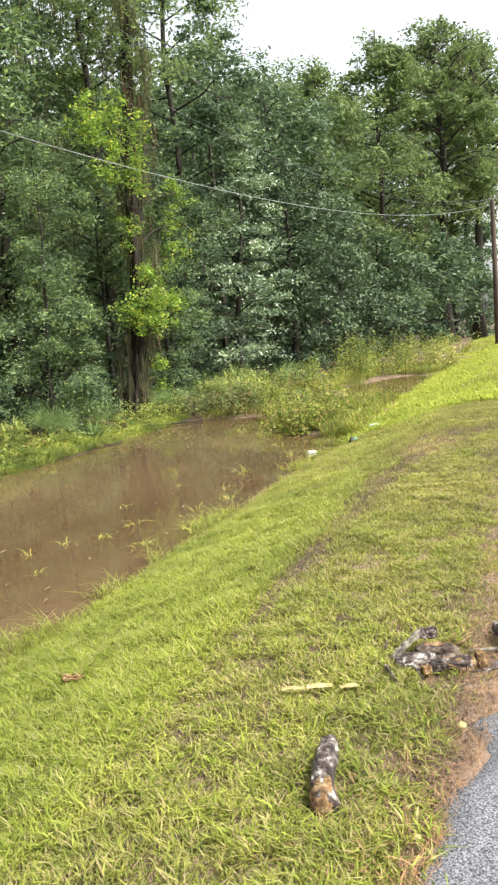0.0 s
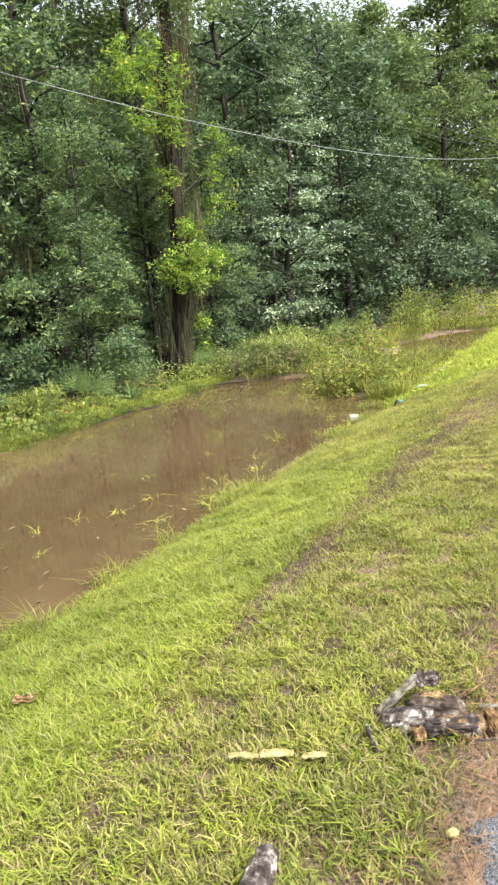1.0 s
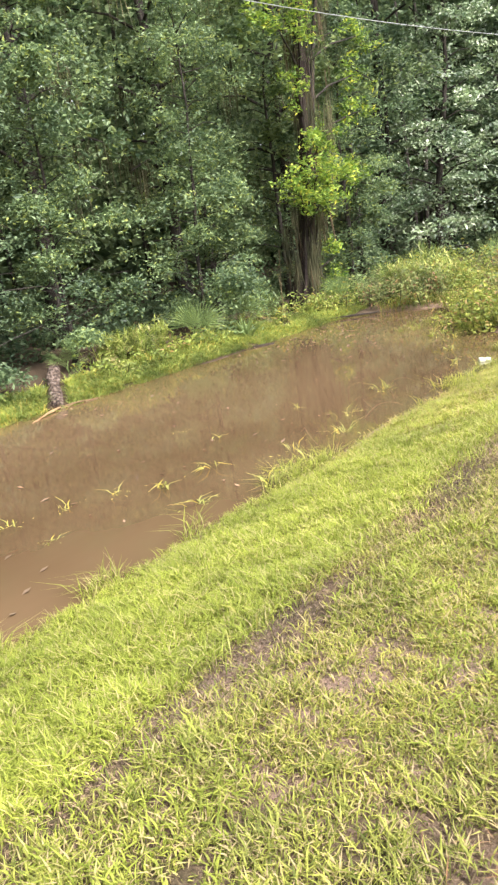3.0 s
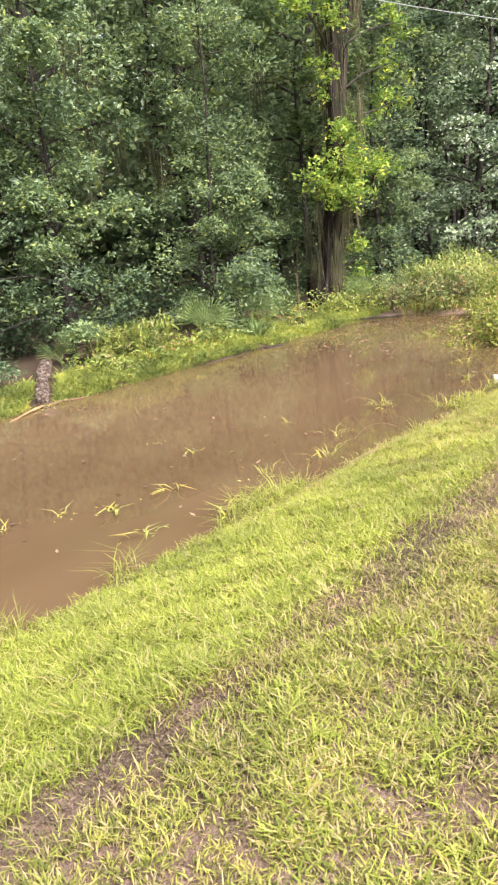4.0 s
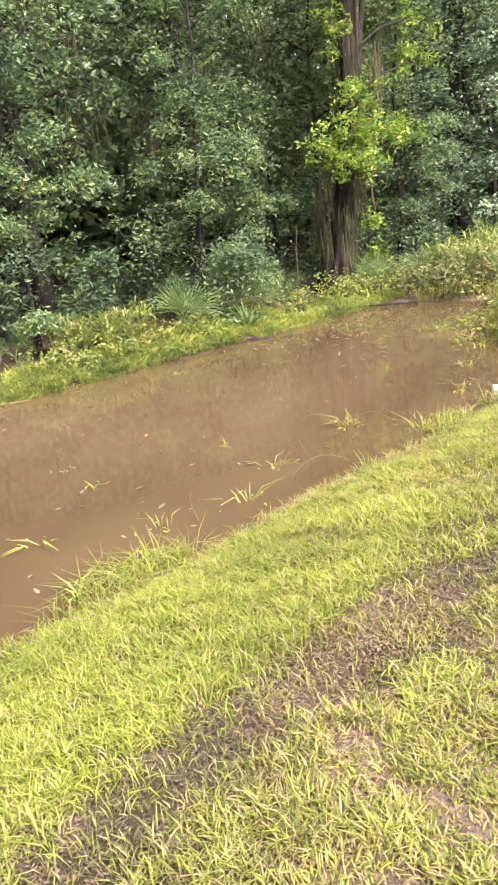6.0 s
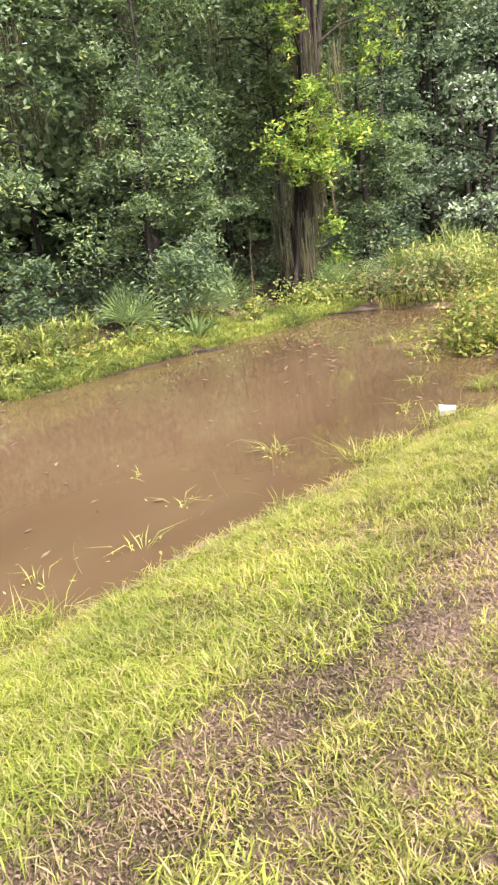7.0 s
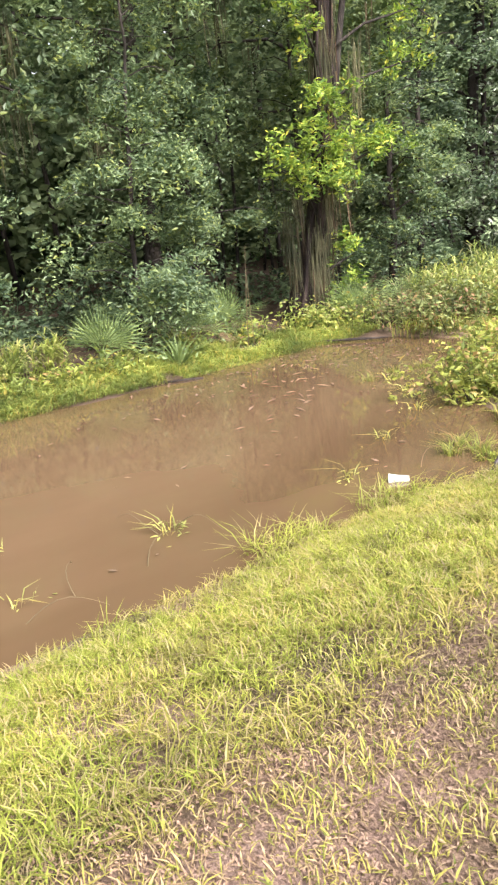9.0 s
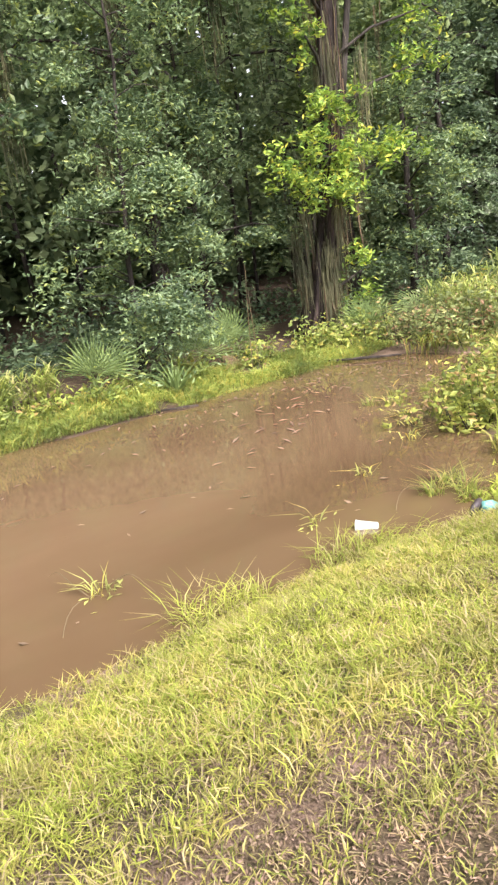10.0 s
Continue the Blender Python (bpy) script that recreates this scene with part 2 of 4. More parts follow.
_l.new(_k.outputs[0], _r.inputs[0])
_l.new(_r.outputs[0], _b.inputs["Base Color"])
M_BLACK, _n, _l, _b = shader("black_rubber", 0.55)
_b.inputs["Base Color"].default_value = (0.03, 0.022, 0.022, 1)
M_WIRE, _n, _l, _b = shader("wire", 0.45, 0.5)
_b.inputs["Base Color"].default_value = (0.30, 0.31, 0.31, 1)
M_CABLE, _n, _l, _b = shader("dark_cable", 0.6)
_b.inputs["Base Color"].default_value = (0.10, 0.10, 0.10, 1)
M_POLE = rough_material("pole_wood", [(0.3, (0.05, 0.035, 0.028)), (0.7, (0.14, 0.10, 0.08))], 4, 0.9, 0.6, 0.01, stretch=(1, 1, 0.1))

# asphalt: dark binder with pale and dark aggregate
M_ASPHALT, n_, l_, b_ = shader("asphalt", 0.85, 0, 0.35)
_g = noise_node(n_, l_, 170, 2, 0.7)
_r = ramp(n_, [(0.36, (0.035, 0.035, 0.04)), (0.5, (0.13, 0.13, 0.14)), (0.62, (0.28, 0.28, 0.30))])
l_.new(_g.outputs[0], _r.inputs[0])
_w = noise_node(n_, l_, 2.5, 5)
_r2 = ramp(n_, [(0.3, (0.7, 0.7, 0.72)), (0.7, (1.2, 1.2, 1.2))])
l_.new(_w.outputs[0], _r2.inputs[0])
l_.new(mixed(n_, l_, _r.outputs[0], _r2.outputs[0], 1.0, "MULTIPLY"), b_.inputs["Base Color"])
bumped(n_, l_, b_, _g.outputs[0], 0.8, 0.006)

# muddy flood water: silt-brown body under a smooth skin with faint ripples
M_WATER, n_, l_, b_ = shader("muddy_water", 0.045, 0, 0.5)
b_.inputs["IOR"].default_value = 1.42
_g = noise_node(n_, l_, 0.5, 5, 0.55, stretch=(0.9, 0.35, 1))
_r = ramp(n_, [(0.32, (0.080, 0.050, 0.025)), (0.7, (0.138, 0.090, 0.049))])
l_.new(_g.outputs[0], _r.inputs[0])
l_.new(_r.outputs[0], b_.inputs["Base Color"])
_w = noise_node(n_, l_, 2.2, 3, 0.5)
bumped(n_, l_, b_, _w.outputs[0], 0.02, 0.01)

# soil under the grass: turf brown, with pinkish bare earth where the turf is thin
M_SOIL, n_, l_, b_ = shader("soil", 0.95, 0, 0.2)
_g = noise_node(n_, l_, 1.6, 8, 0.65)
_r = ramp(n_, [(0.30, (0.06, 0.06, 0.022)), (0.43, (0.13, 0.10, 0.06)), (0.56, (0.255, 0.175, 0.13)), (0.70, (0.42, 0.30, 0.245))])
l_.new(_g.outputs[0], _r.inputs[0])
_f = noise_node(n_, l_, 75, 8, 0.85)
_r2 = ramp(n_, [(0.36, (0.18, 0.17, 0.16)), (0.5, (0.85, 0.83, 0.8)), (0.64, (1.6, 1.6, 1.55))])
l_.new(_f.outputs[0], _r2.inputs[0])
_tc = n_.new("ShaderNodeTexCoord")
_sx = n_.new("ShaderNodeSeparateXYZ")
l_.new(_tc.outputs["Object"], _sx.inputs[0])
_mr = n_.new("ShaderNodeMapRange")          # leaf mould under the wood, from the far bank on
_mr.inputs["From Min"].default_value, _mr.inputs["From Max"].default_value = -7.0, -7.9
l_.new(_sx.outputs["X"], _mr.inputs["Value"])
_lm = ramp(n_, [(0.35, (0.035, 0.026, 0.016)), (0.55, (0.08, 0.055, 0.035)), (0.7, (0.14, 0.10, 0.06))])
l_.new(_f.outputs[0], _lm.inputs[0])
_turf = mixed(n_, l_, _r.outputs[0], _r2.outputs[0], 0.9, "MULTIPLY")
_gr = ramp(n_, [(0.35, (0.13, 0.17, 0.03)), (0.6, (0.30, 0.33, 0.07)), (0.72, (0.38, 0.36, 0.12))])
l_.new(_f.outputs[0], _gr.inputs[0])
_m1 = n_.new("ShaderNodeMapRange")          # mown verge across the road
_m1.inputs["From Min"].default_value, _m1.inputs["From Max"].default_value = 5.0, 6.2
l_.new(_sx.outputs["X"], _m1.inputs["Value"])
_m2 = n_.new("ShaderNodeMapRange")          # and back along the near side
_m2.inputs["From Min"].default_value, _m2.inputs["From Max"].default_value = 1.3, 0.5
l_.new(_sx.outputs["Y"], _m2.inputs["Value"])
_m3 = n_.new("ShaderNodeMapRange")          # pinkish sand washed against the asphalt
_m3.inputs["From Min"].default_value, _m3.inputs["From Max"].default_value = -0.34, -0.22
l_.new(_sx.outputs["X"], _m3.inputs["Value"])
_sd = ramp(n_, [(0.36, (0.22, 0.14, 0.10)), (0.6, (0.46, 0.335, 0.255))])
l_.new(_f.outputs[0], _sd.inputs[0])
_turf = mixed(n_, l_, _turf, _sd.outputs[0], _m3.outputs[0])
_turf = mixed(n_, l_, _turf, _gr.outputs[0], _m1.outputs[0])
_turf = mixed(n_, l_, _turf, _gr.outputs[0], _m2.outputs[0])
l_.new(mixed(n_, l_, _turf, _lm.outputs[0], _mr.outputs[0]), b_.inputs["Base Color"])
bumped(n_, l_, b_, _f.outputs[0], 0.9, 0.02)

# ---- the lie of the land ----
WATER = -0.36
PROFILE_X = (-60, -14, -10.5, -9.4, -8.65, -8.05, -7.5, -6.5, -4.3, -3.13, -2.4, -1.85, -1.4, -1.0, -0.5, 60)
PROFILE_Z = (0.25, 0.0, -0.12, -0.19, -0.27, -0.36, -0.62, -0.85, -0.75, -0.36, -0.15, 0.0, 0.16, 0.245, 0.27, 0.27)


def smooth_step(v, a, b):
    k = np.clip((v - a) / (b - a), 0, 1)
    return k * k * (3 - 2 * k)


def ground_z(x, y):
    x, y = np.asarray(x, float), np.asarray(y, float)
    wav = (vnoise(x * 0 + 5, y, 2.2, 3) - 0.5) * 0.2 * smooth_step(-x, 2.3, 3.2) - 0.24 * np.exp(-((y - 12.2) / 0.9) ** 4) * smooth_step(-x, 2.4, 3.0)
    z = np.interp(x + wav, PROFILE_X, PROFILE_Z)
    # the ditch silts up into a marsh beyond its bend
    edge = np.interp(x, (-9.5, -8.6, -7.6, -6.2, -5.4, -4.6, -3.9, -2.5), (15.2, 15.6, 16.2, 16.6, 15.4, 13.9, 13.2, 13.2))
    silt = smooth_step(y, edge - 0.4, edge + 0.7)
    pool = np.exp(-(((x + 3.9) / 1.4) ** 2 + ((y - 24.6) / 3.4) ** 2) ** 2)
    z = np.maximum(z, z + silt * (WATER + 0.05 + 0.14 * (vnoise(x, y, 1.5, 5) - 0.5) - pool * 0.35 + 0.3 * smooth_step(y, 30, 55) - z))
    z = z + (vnoise(x, y, 0.6, 8) - 0.5) * 0.02 + (vnoise(x, y, 0.17, 9) - 0.5) * 0.018
    return z


def sheet(name, xs, ys, zf, material):
    gx, gy = np.meshgrid(xs, ys, indexing="ij")
    v = np.stack([gx, gy, zf(gx, gy)], 2).reshape(-1, 3)
    ny = len(ys)
    i, j = np.meshgrid(np.arange(len(xs) - 1), np.arange(ny - 1), indexing="ij")
    a = (i * ny + j).ravel()
    return fast_mesh(name, v, np.stack([a, a + ny, a + ny + 1, a + 1], 1), material, True)


xs = np.concatenate([[-3000, -900, -300, -120], np.linspace(-60, -15, 24), np.arange(-14, -3.6, 0.2), np.arange(-3.6, 0.5, 0.07), [1, 4, 9, 20, 60, 300, 900, 3000]])
ys = np.concatenate([[-3000, -600, -150, -40, -12, -4, -1], np.arange(0, 14, 0.08), np.arange(14, 36, 0.3), np.linspace(37, 90, 36), [110, 150, 250, 500, 1200, 3000]])
tagged(new("ground", sheet("ground", xs, ys, ground_z, M_SOIL)), "earthen roadside bank and forest floor", "ground", kind="structure")

# the water lies level in the ditch and the little pool beyond
tagged(new("water", sheet("water", np.linspace(-10.5, -2.2, 40), np.linspace(-14, 29, 120), lambda x, y: x * 0 + WATER, M_WATER)),
       "still muddy brown flood water in the ditch", "water", kind="structure")

# the road: a low slab of asphalt with a ragged edge
ys_r = np.concatenate([[-300, -60, -10, -3], np.arange(0, 9, 0.035), [10, 14, 20, 40, 90, 300]])
edge_x = np.interp(ys_r, (0, 1.6, 2.0, 2.4, 3.1, 4.5, 9), (-0.285, -0.27, -0.22, -0.16, -0.08, -0.06, -0.02)) + (vnoise(ys_r, ys_r * 0, 0.14, 4) - 0.5) * 0.11 + (vnoise(ys_r, ys_r * 0, 0.5, 6) - 0.5) * 0.07 + rng.normal(0, 0.008, len(ys_r))
cols = [edge_x - 0.05, edge_x, edge_x + 0.07, edge_x * 0 + 1.5, edge_x * 0 + 5.8, edge_x * 0 + 5.9]
tops = [0.25, 0.284, 0.298, 0.31, 0.302, 0.2]
v = np.concatenate([np.stack([c, ys_r, ys_r * 0 + t], 1) for c, t in zip(cols, tops)])
n = len(ys_r)
f = [(k * n + i, (k + 1) * n + i, (k + 1) * n + i + 1, k * n + i + 1) for k in range(5) for i in range(n - 1)]
tagged(new("road", fast_mesh("road", v, f, M_ASPHALT, True)), "grey asphalt road with a ragged edge", "road", kind="structure")


# ---- trees ----
def conical(u):
    return np.clip(1.05 - u, 0.08, 1) ** 0.8


def oval(u):
    return np.sqrt(np.clip(1 - (2 * u - 0.9) ** 2 * 0.95, 0.05, 1))


def column(u):
    return np.clip(0.85 + 0.25 * np.sin(u * 9), 0.2, 1.1) * np.clip((1.03 - u) * 4, 0.1, 1)


def strands(tops, length, width, turns=1):
    """Ragged hanging strands, one bent strip of three triangles each."""
    t = np.asarray(tops)
    n = len(t)
    v, f = blades(np.zeros(n), np.zeros(n), np.zeros(n), length * rng.uniform(0.4, 1.3, n), width * rng.uniform(0.5, 1.5, n), 0.12, 0.07)
    v = v.reshape(n, 5, 3) * [1, 1, -1] + t[:, None]
    return v.reshape(-1, 3), f


def make_tree(name, label, x, y, height, radius, low, leaf_mat, leaf, count, limbs=34, shape=oval, trunk=0.13, lean=(0, 0), bark=None,
              slim=0.45, spray=0.42, flat=0.45, rise=0.25, droop=0.0, moss=0, group="trees at the edge of the wood"):
    reseed(x, y, height)
    ob = thing(name, label, "tree", (x, y, float(ground_z(x, y)) - 0.06), group=group)
    bark = bark or M_BARK
    leaf = leaf * 1.2 if y > 38 else leaf
    hs = np.linspace(0, 1, 9)
    spine = np.stack([lean[0] * hs + rng.normal(0, 0.012 * height, 9) * hs, lean[1] * hs + rng.normal(0, 0.012 * height, 9) * hs, hs * height], 1)
    rad = trunk * (1 - 0.85 * hs)
    rad[0] *= 1.5
    arms, spots, tips = [], [], []
    for k in range(limbs):
        u = (k + rng.uniform(0, 1)) / limbs
        h = low + (height * 0.97 - low) * u
        root = np.array([np.interp(h / height, hs, spine[:, i]) for i in range(3)])
        a = k * 2.4 + rng.uniform(-0.5, 0.5)
        r = radius * float(shape(np.array(u))) * rng.uniform(0.6, 1.12)
        out = np.array([math.cos(a), math.sin(a), 0])
        pts = [root, root + out * r * 0.4 + [0, 0, r * rise * 0.6], root + out * r * 0.75 + [0, 0, r * rise * 0.8], root + out * r + [0, 0, r * (rise - 0.15 - droop * 0.4)]]
        pts = np.array(pts) + rng.normal(0, 0.05 * r, (4, 3)) * np.array([[0], [1], [1], [1]])
        lr = max(0.012, trunk * 0.32 * (1 - 0.6 * u))
        arms.append(tube(pts, [lr, lr * 0.7, lr * 0.45, lr * 0.2], 5))
        for s in range(2 + int(r * 1.5)):
            at = rng.uniform(0.28, 1.06)
            p = np.array([np.interp(at * 3, range(4), pts[:, i]) for i in range(3)])
            p += rng.normal(0, 1, 3) * np.array([0.26, 0.26, 0.14]) * (0.3 + r * 0.4)
            spots.append(p)
        tips.append(pts)
    part("trunk", fast_mesh("trunk", *tube(spine, rad, 9, 0.06), bark, True), ob)
    for arm in arms:
        part("limb", fast_mesh("limb", *arm, bark, True), ob)
    spots = np.array(spots)
    share = rng.lognormal(0, 1.35, len(spots))
    pick = rng.choice(len(spots), count, p=share / share.sum())
    sp = spray * 0.66 * rng.uniform(0.6, 1.4, len(spots)) * np.clip(share, 0.5, 2.2) ** 0.35
    c = spots[pick] + rng.standard_normal((count, 3)) * sp[pick][:, None] * np.array([[0.62, 0.62, flat * 0.62]])
    c[:, 2] -= 0.25 * np.hypot(*(c - spots[pick])[:, :2].T) ** 2 / max(spray, 0.1)
    c[:, 2] = np.maximum(c[:, 2], 0.12)
    v, f = leaves(c, leaf, slim, 0.5, droop)
    part("crown", fast_mesh("crown", v, f, leaf_mat), ob)
    if moss:
        tp = np.array(tips)
        i = np.repeat(rng.integers(0, len(tp), moss // 6), 18)
        w = np.repeat(rng.uniform(0.2, 1, moss // 6), 18)[:, None]
        tops = tp[i, 1] * (1 - w) + tp[i, 3] * w + rng.normal(0, 0.1, (len(i), 3))
        v, f = strands(tops, 1.0, 0.014)
        tagged(part("hanging_moss", fast_mesh("hanging_moss", v, f, M_MOSS), ob, "grey strands of hanging moss"), kind="stuff")
    return ob


# the great leaning trunk, hung with dead vines and moss, with lime-green boughs growing out of it
def great_tree():
    x, y = -9.3, 16.55
    reseed(x, y)
    ob = thing("swamp_tree", "tall dark trunk hung with dead vines and moss beside the water", "tree", (x, y, -0.26))
    hs = np.linspace(0, 1, 16)
    spine = np.stack([0.3 * hs + 0.06 * np.sin(hs * 9), 1.35 * (1 - np.exp(-12.5 * hs / 3.4)) + 0.05 * np.sin(hs * 13), 12.5 * hs], 1)
    rad = 0.178 * (1 - 0.4 * hs) + 0.05 * np.exp(-hs * 18)
    part("trunk", fast_mesh("trunk", *tube(spine, rad, 22, 0.04, 0.05), M_BARK_RED, True), ob)
    for k, (dx, dy, top, r) in enumerate(((0.02, 0.24, 7.5, 0.065), (0.15, -0.16, 4.0, 0.035))):
        q = np.linspace(0, 1, 8)
        p = np.stack([dx + 0.2 * q + 0.05 * np.sin(q * 7 + k), dy + (0.24 * top * q if k == 0 else 1.35 * (1 - np.exp(-top * q / 3.4))) + 0.06 * np.sin(q * 5 + k * 2), q * top], 1)
        part("stem", fast_mesh("stem", *tube(p, r * (1.25 - 0.7 * q), 9, 0.06, 0.1), M_BARK_RED if k % 2 else M_BARK, True), ob)
    # ropes of dead vine down the bark
    ropes = []
    for k in range(5):
        q = np.linspace(0, 1, 9)
        top, bot = rng.uniform(2.2, 9.5), rng.uniform(0.0, 1.6)
        a = rng.uniform(-1.3, 1.9)
        z = bot + (top - bot) * q
        c = np.array([[np.interp(zz / 12.5, hs, spine[:, i]) for i in range(2)] for zz in z])
        off = rng.uniform(0.19, 0.27) + 0.05 * np.sin(q * rng.uniform(4, 10))
        p = np.stack([c[:, 0] + np.cos(a) * off, c[:, 1] + np.sin(a) * off, z], 1)
        ropes.append(tube(p, 0.012 + 0.016 * rng.random() * np.ones(9), 5))
    part("vine", fast_mesh("vine", *joined(ropes), M_BARK_RED, True), ob, "dead reddish vines on the bark")
    # veils of moss: clusters of fine strands hung about the trunk, thinning downwards
    tops = []
    for k in range(50):
        z = rng.uniform(1.3, 11.5) if k < 42 else rng.uniform(0.9, 2.3)
        a, off = rng.uniform(0, 2 * math.pi), abs(rng.normal(0.22, 0.16)) * (0.85 if z < 4 else 1.4)
        c = np.array([np.interp(z / 12.5, hs, spine[:, 0]) + math.cos(a) * off, np.interp(z / 12.5, hs, spine[:, 1]) + math.sin(a) * off * 1.3, z])
        tops.append(c + rng.standard_normal((95, 3)) * [0.05, 0.07, 0.22])
    tops = np.vstack(tops)
    v, f = strands(tops, 0.75, 0.010)
    part("hanging_moss", fast_mesh("hanging_moss", v, f, M_MOSS), ob, "olive-brown veils of hanging moss")
    v, f = strands(tops[rng.integers(0, len(tops), 500)] * [1, 1, 0.8], 0.9, 0.012)
    part("dead_vine", fast_mesh("dead_vine", v, f, M_VINE), ob, "dry brown vine strands")
    # lime boughs: offset from the trunk's foot, and spread
    boughs = ((0.75, 0.15, 2.75, 0.62, 0.42, 950), (0.75, -0.55, 2.38, 0.38, 0.16, 330), (0.7, 0.65, 2.4, 0.55, 0.22, 480), (0.8, 0.0, 2.15, 0.4, 0.2, 350), (0.8, 0.2, 3.3, 0.36, 0.2, 330),
              (0.6, 1.8, 2.8, 0.5, 0.14, 330), (0.6, 1.2, 2.75, 0.4, 0.14, 230), (0.5, 2.4, 4.1, 0.6, 0.2, 360), (0.5, 0.1, 4.45, 0.34, 0.28, 260),
              (0.6, -0.9, 6.65, 0.62, 0.42, 950), (0.6, -0.15, 6.55, 0.6, 0.4, 900), (0.6, -1.7, 6.3, 0.5, 0.3, 480), (0.6, -0.5, 5.45, 0.6, 0.28, 560), (0.6, 0.2, 5.6, 0.35, 0.2, 240),
              (0.5, 2.9, 5.75, 0.4, 0.3, 280), (0.5, 2.5, 4.9, 0.36, 0.4, 280), (0.55, 0.75, 1.05, 0.34, 0.34, 260), (0.5, 0.8, 0.45, 0.3, 0.2, 140))
    for dx, dy, z, r, h, count in boughs:
        knots = rng.standard_normal((5 + count // 45, 3)) * [r * 0.5, r * 0.64, h * 0.8] + [dx, dy, z + 0.1]
        count = int(count * 1.1)
        c = knots[rng.integers(0, len(knots), count)] + rng.standard_normal((count, 3)) * [0.085, 0.085, 0.06]
        base = np.array([np.interp(max(z - 0.7, 0) / 12.5, hs, spine[:, i]) for i in range(2)] + [max(z - 0.7, 0)])
        mid = (base + [dx, dy, z]) / 2 + [0, 0, 0.12]
        twig = tube([base, mid, [dx, dy, z], [dx, dy + r * 0.6 * (1 if dy > 0.3 else -1), z + 0.05]], [0.03, 0.022, 0.014, 0.006], 5)
        b = part("bough", fast_mesh("bough", *twig, M_BARK, True), ob)
        v, f = leaves(c, 0.105, 0.38, 0.55)
        part("foliage", fast_mesh("foliage", v, f, M_LIME), b, "bright lime-green leaves")
    # upper crown, dull green
    pts = rng.standard_normal((60, 3)) * [1.1, 1.5, 2.2] + [0.2, 1.4, 10.2]
    c = pts[rng.integers(0, 60, 9000)] + rng.standard_normal((9000, 3)) * [0.32, 0.32, 0.2]
    v, f = leaves(c, 0.12, 0.4, 0.5)
    part("crown", fast_mesh("crown", v, f, M_CYPRESS), ob)


great_tree()
SHRUBBY, OAKY, DARKY = "leafy young tree with grey-green foliage down to the bank", "tall oak with dark green foliage", "broad dark glossy evergreen tree"
make_tree("young_tree", SHRUBBY, -9.5, 13.6, 6.6, 1.05, 0.2, M_SHRUB, 0.08, 30000, 52, column, 0.045, (0.2, 0.3), slim=0.36, spray=0.34, flat=0.5, droop=0.25)
make_tree("young_tree", SHRUBBY, -9.9, 10.7, 5.9, 1.0, 0.3, M_SHRUB, 0.078, 24000, 46, column, 0.042, (0.2, -0.2), slim=0.4, spray=0.32, droop=0.2)
make_tree("young_tree", SHRUBBY, -9.8, 8.9, 5.2, 1.2, 0.15, M_OAK, 0.08, 17000, 40, column, 0.05, slim=0.42, spray=0.34)
make_tree("young_tree", SHRUBBY, -10.1, 7.0, 7.0, 1.4, 0.3, M_OAK, 0.11, 9000, 34, column, 0.09, slim=0.42, spray=0.4)
make_tree("oak", OAKY, -11.6, 11.9, 14.0, 2.6, 2.6, M_SHRUB, 0.13, 17000, 44, oval, 0.16, spray=0.5, moss=300)
make_tree("oak", OAKY, -11.2, 9.0, 11.0, 2.3, 2.2, M_OAK, 0.13, 12000, 40, oval, 0.16, spray=0.5, moss=330)
make_tree("oak", OAKY, -11.4, 15.3, 14.5, 2.4, 2.4, M_SHRUB, 0.14, 15000, 44, oval, 0.15, spray=0.5, moss=420)
make_tree("oak", OAKY, -11.5, 5.5, 11.0, 2.6, 1.2, M_OAK, 0.15, 8000, 36, oval, 0.16, spray=0.55)
make_tree("young_tree", SHRUBBY, -9.6, 19.6, 6.0, 1.25, 0.5, M_SHRUB, 0.09, 15000, 40, oval, 0.08, slim=0.4, spray=0.36, droop=0.1)
make_tree("young_tree", SHRUBBY, -10.4, 21.6, 7.6, 1.5, 0.6, M_OAK, 0.12, 11000, 40, oval, 0.09, slim=0.4, spray=0.4)
make_tree("silvery_tree", "pale silvery-green tree with layered drooping boughs", -9.2, 24.0, 9.0, 2.0, 0.5, M_SILVER_GLINT, 0.13, 19000, 54, conical, 0.12, (0.3, 0.9), spray=0.45, flat=0.32, droop=0.25)
make_tree("oak", OAKY, -11.2, 19.6, 16.0, 2.7, 2.0, M_CYPRESS, 0.15, 15000, 44, oval, 0.17, spray=0.5, moss=340)
make_tree("oak", OAKY, -11.4, 25.2, 17.5, 3.0, 2.5, M_OAK, 0.18, 24000, 44, oval, 0.18, spray=0.6)
make_tree("oak", OAKY, -11.6, 30.0, 14.5, 2.8, 2.5, M_OAK, 0.2, 12000, 44, oval, 0.18, spray=0.65)
make_tree("young_tree", SHRUBBY, -11.0, 15.9, 7.0, 1.1, 1.2, M_SHRUB, 0.095, 12000, 40, column, 0.07, slim=0.4, spray=0.36, droop=0.1)
make_tree("young_tree", SHRUBBY, -10.6, 18.2, 6.5, 1.2, 0.6, M_SHRUB, 0.095, 10000, 40, oval, 0.07, slim=0.4, spray=0.36, droop=0.1)
make_tree("evergreen", DARKY, -8.9, 29.8, 8.6, 2.5, 0.5, M_DARK, 0.19, 12500, 46, oval, 0.15, spray=0.6)
make_tree("evergreen", DARKY, -8.2, 35.4, 7.2, 2.6, 0.4, M_DARK, 0.20, 12000, 44, oval, 0.15, spray=0.6)
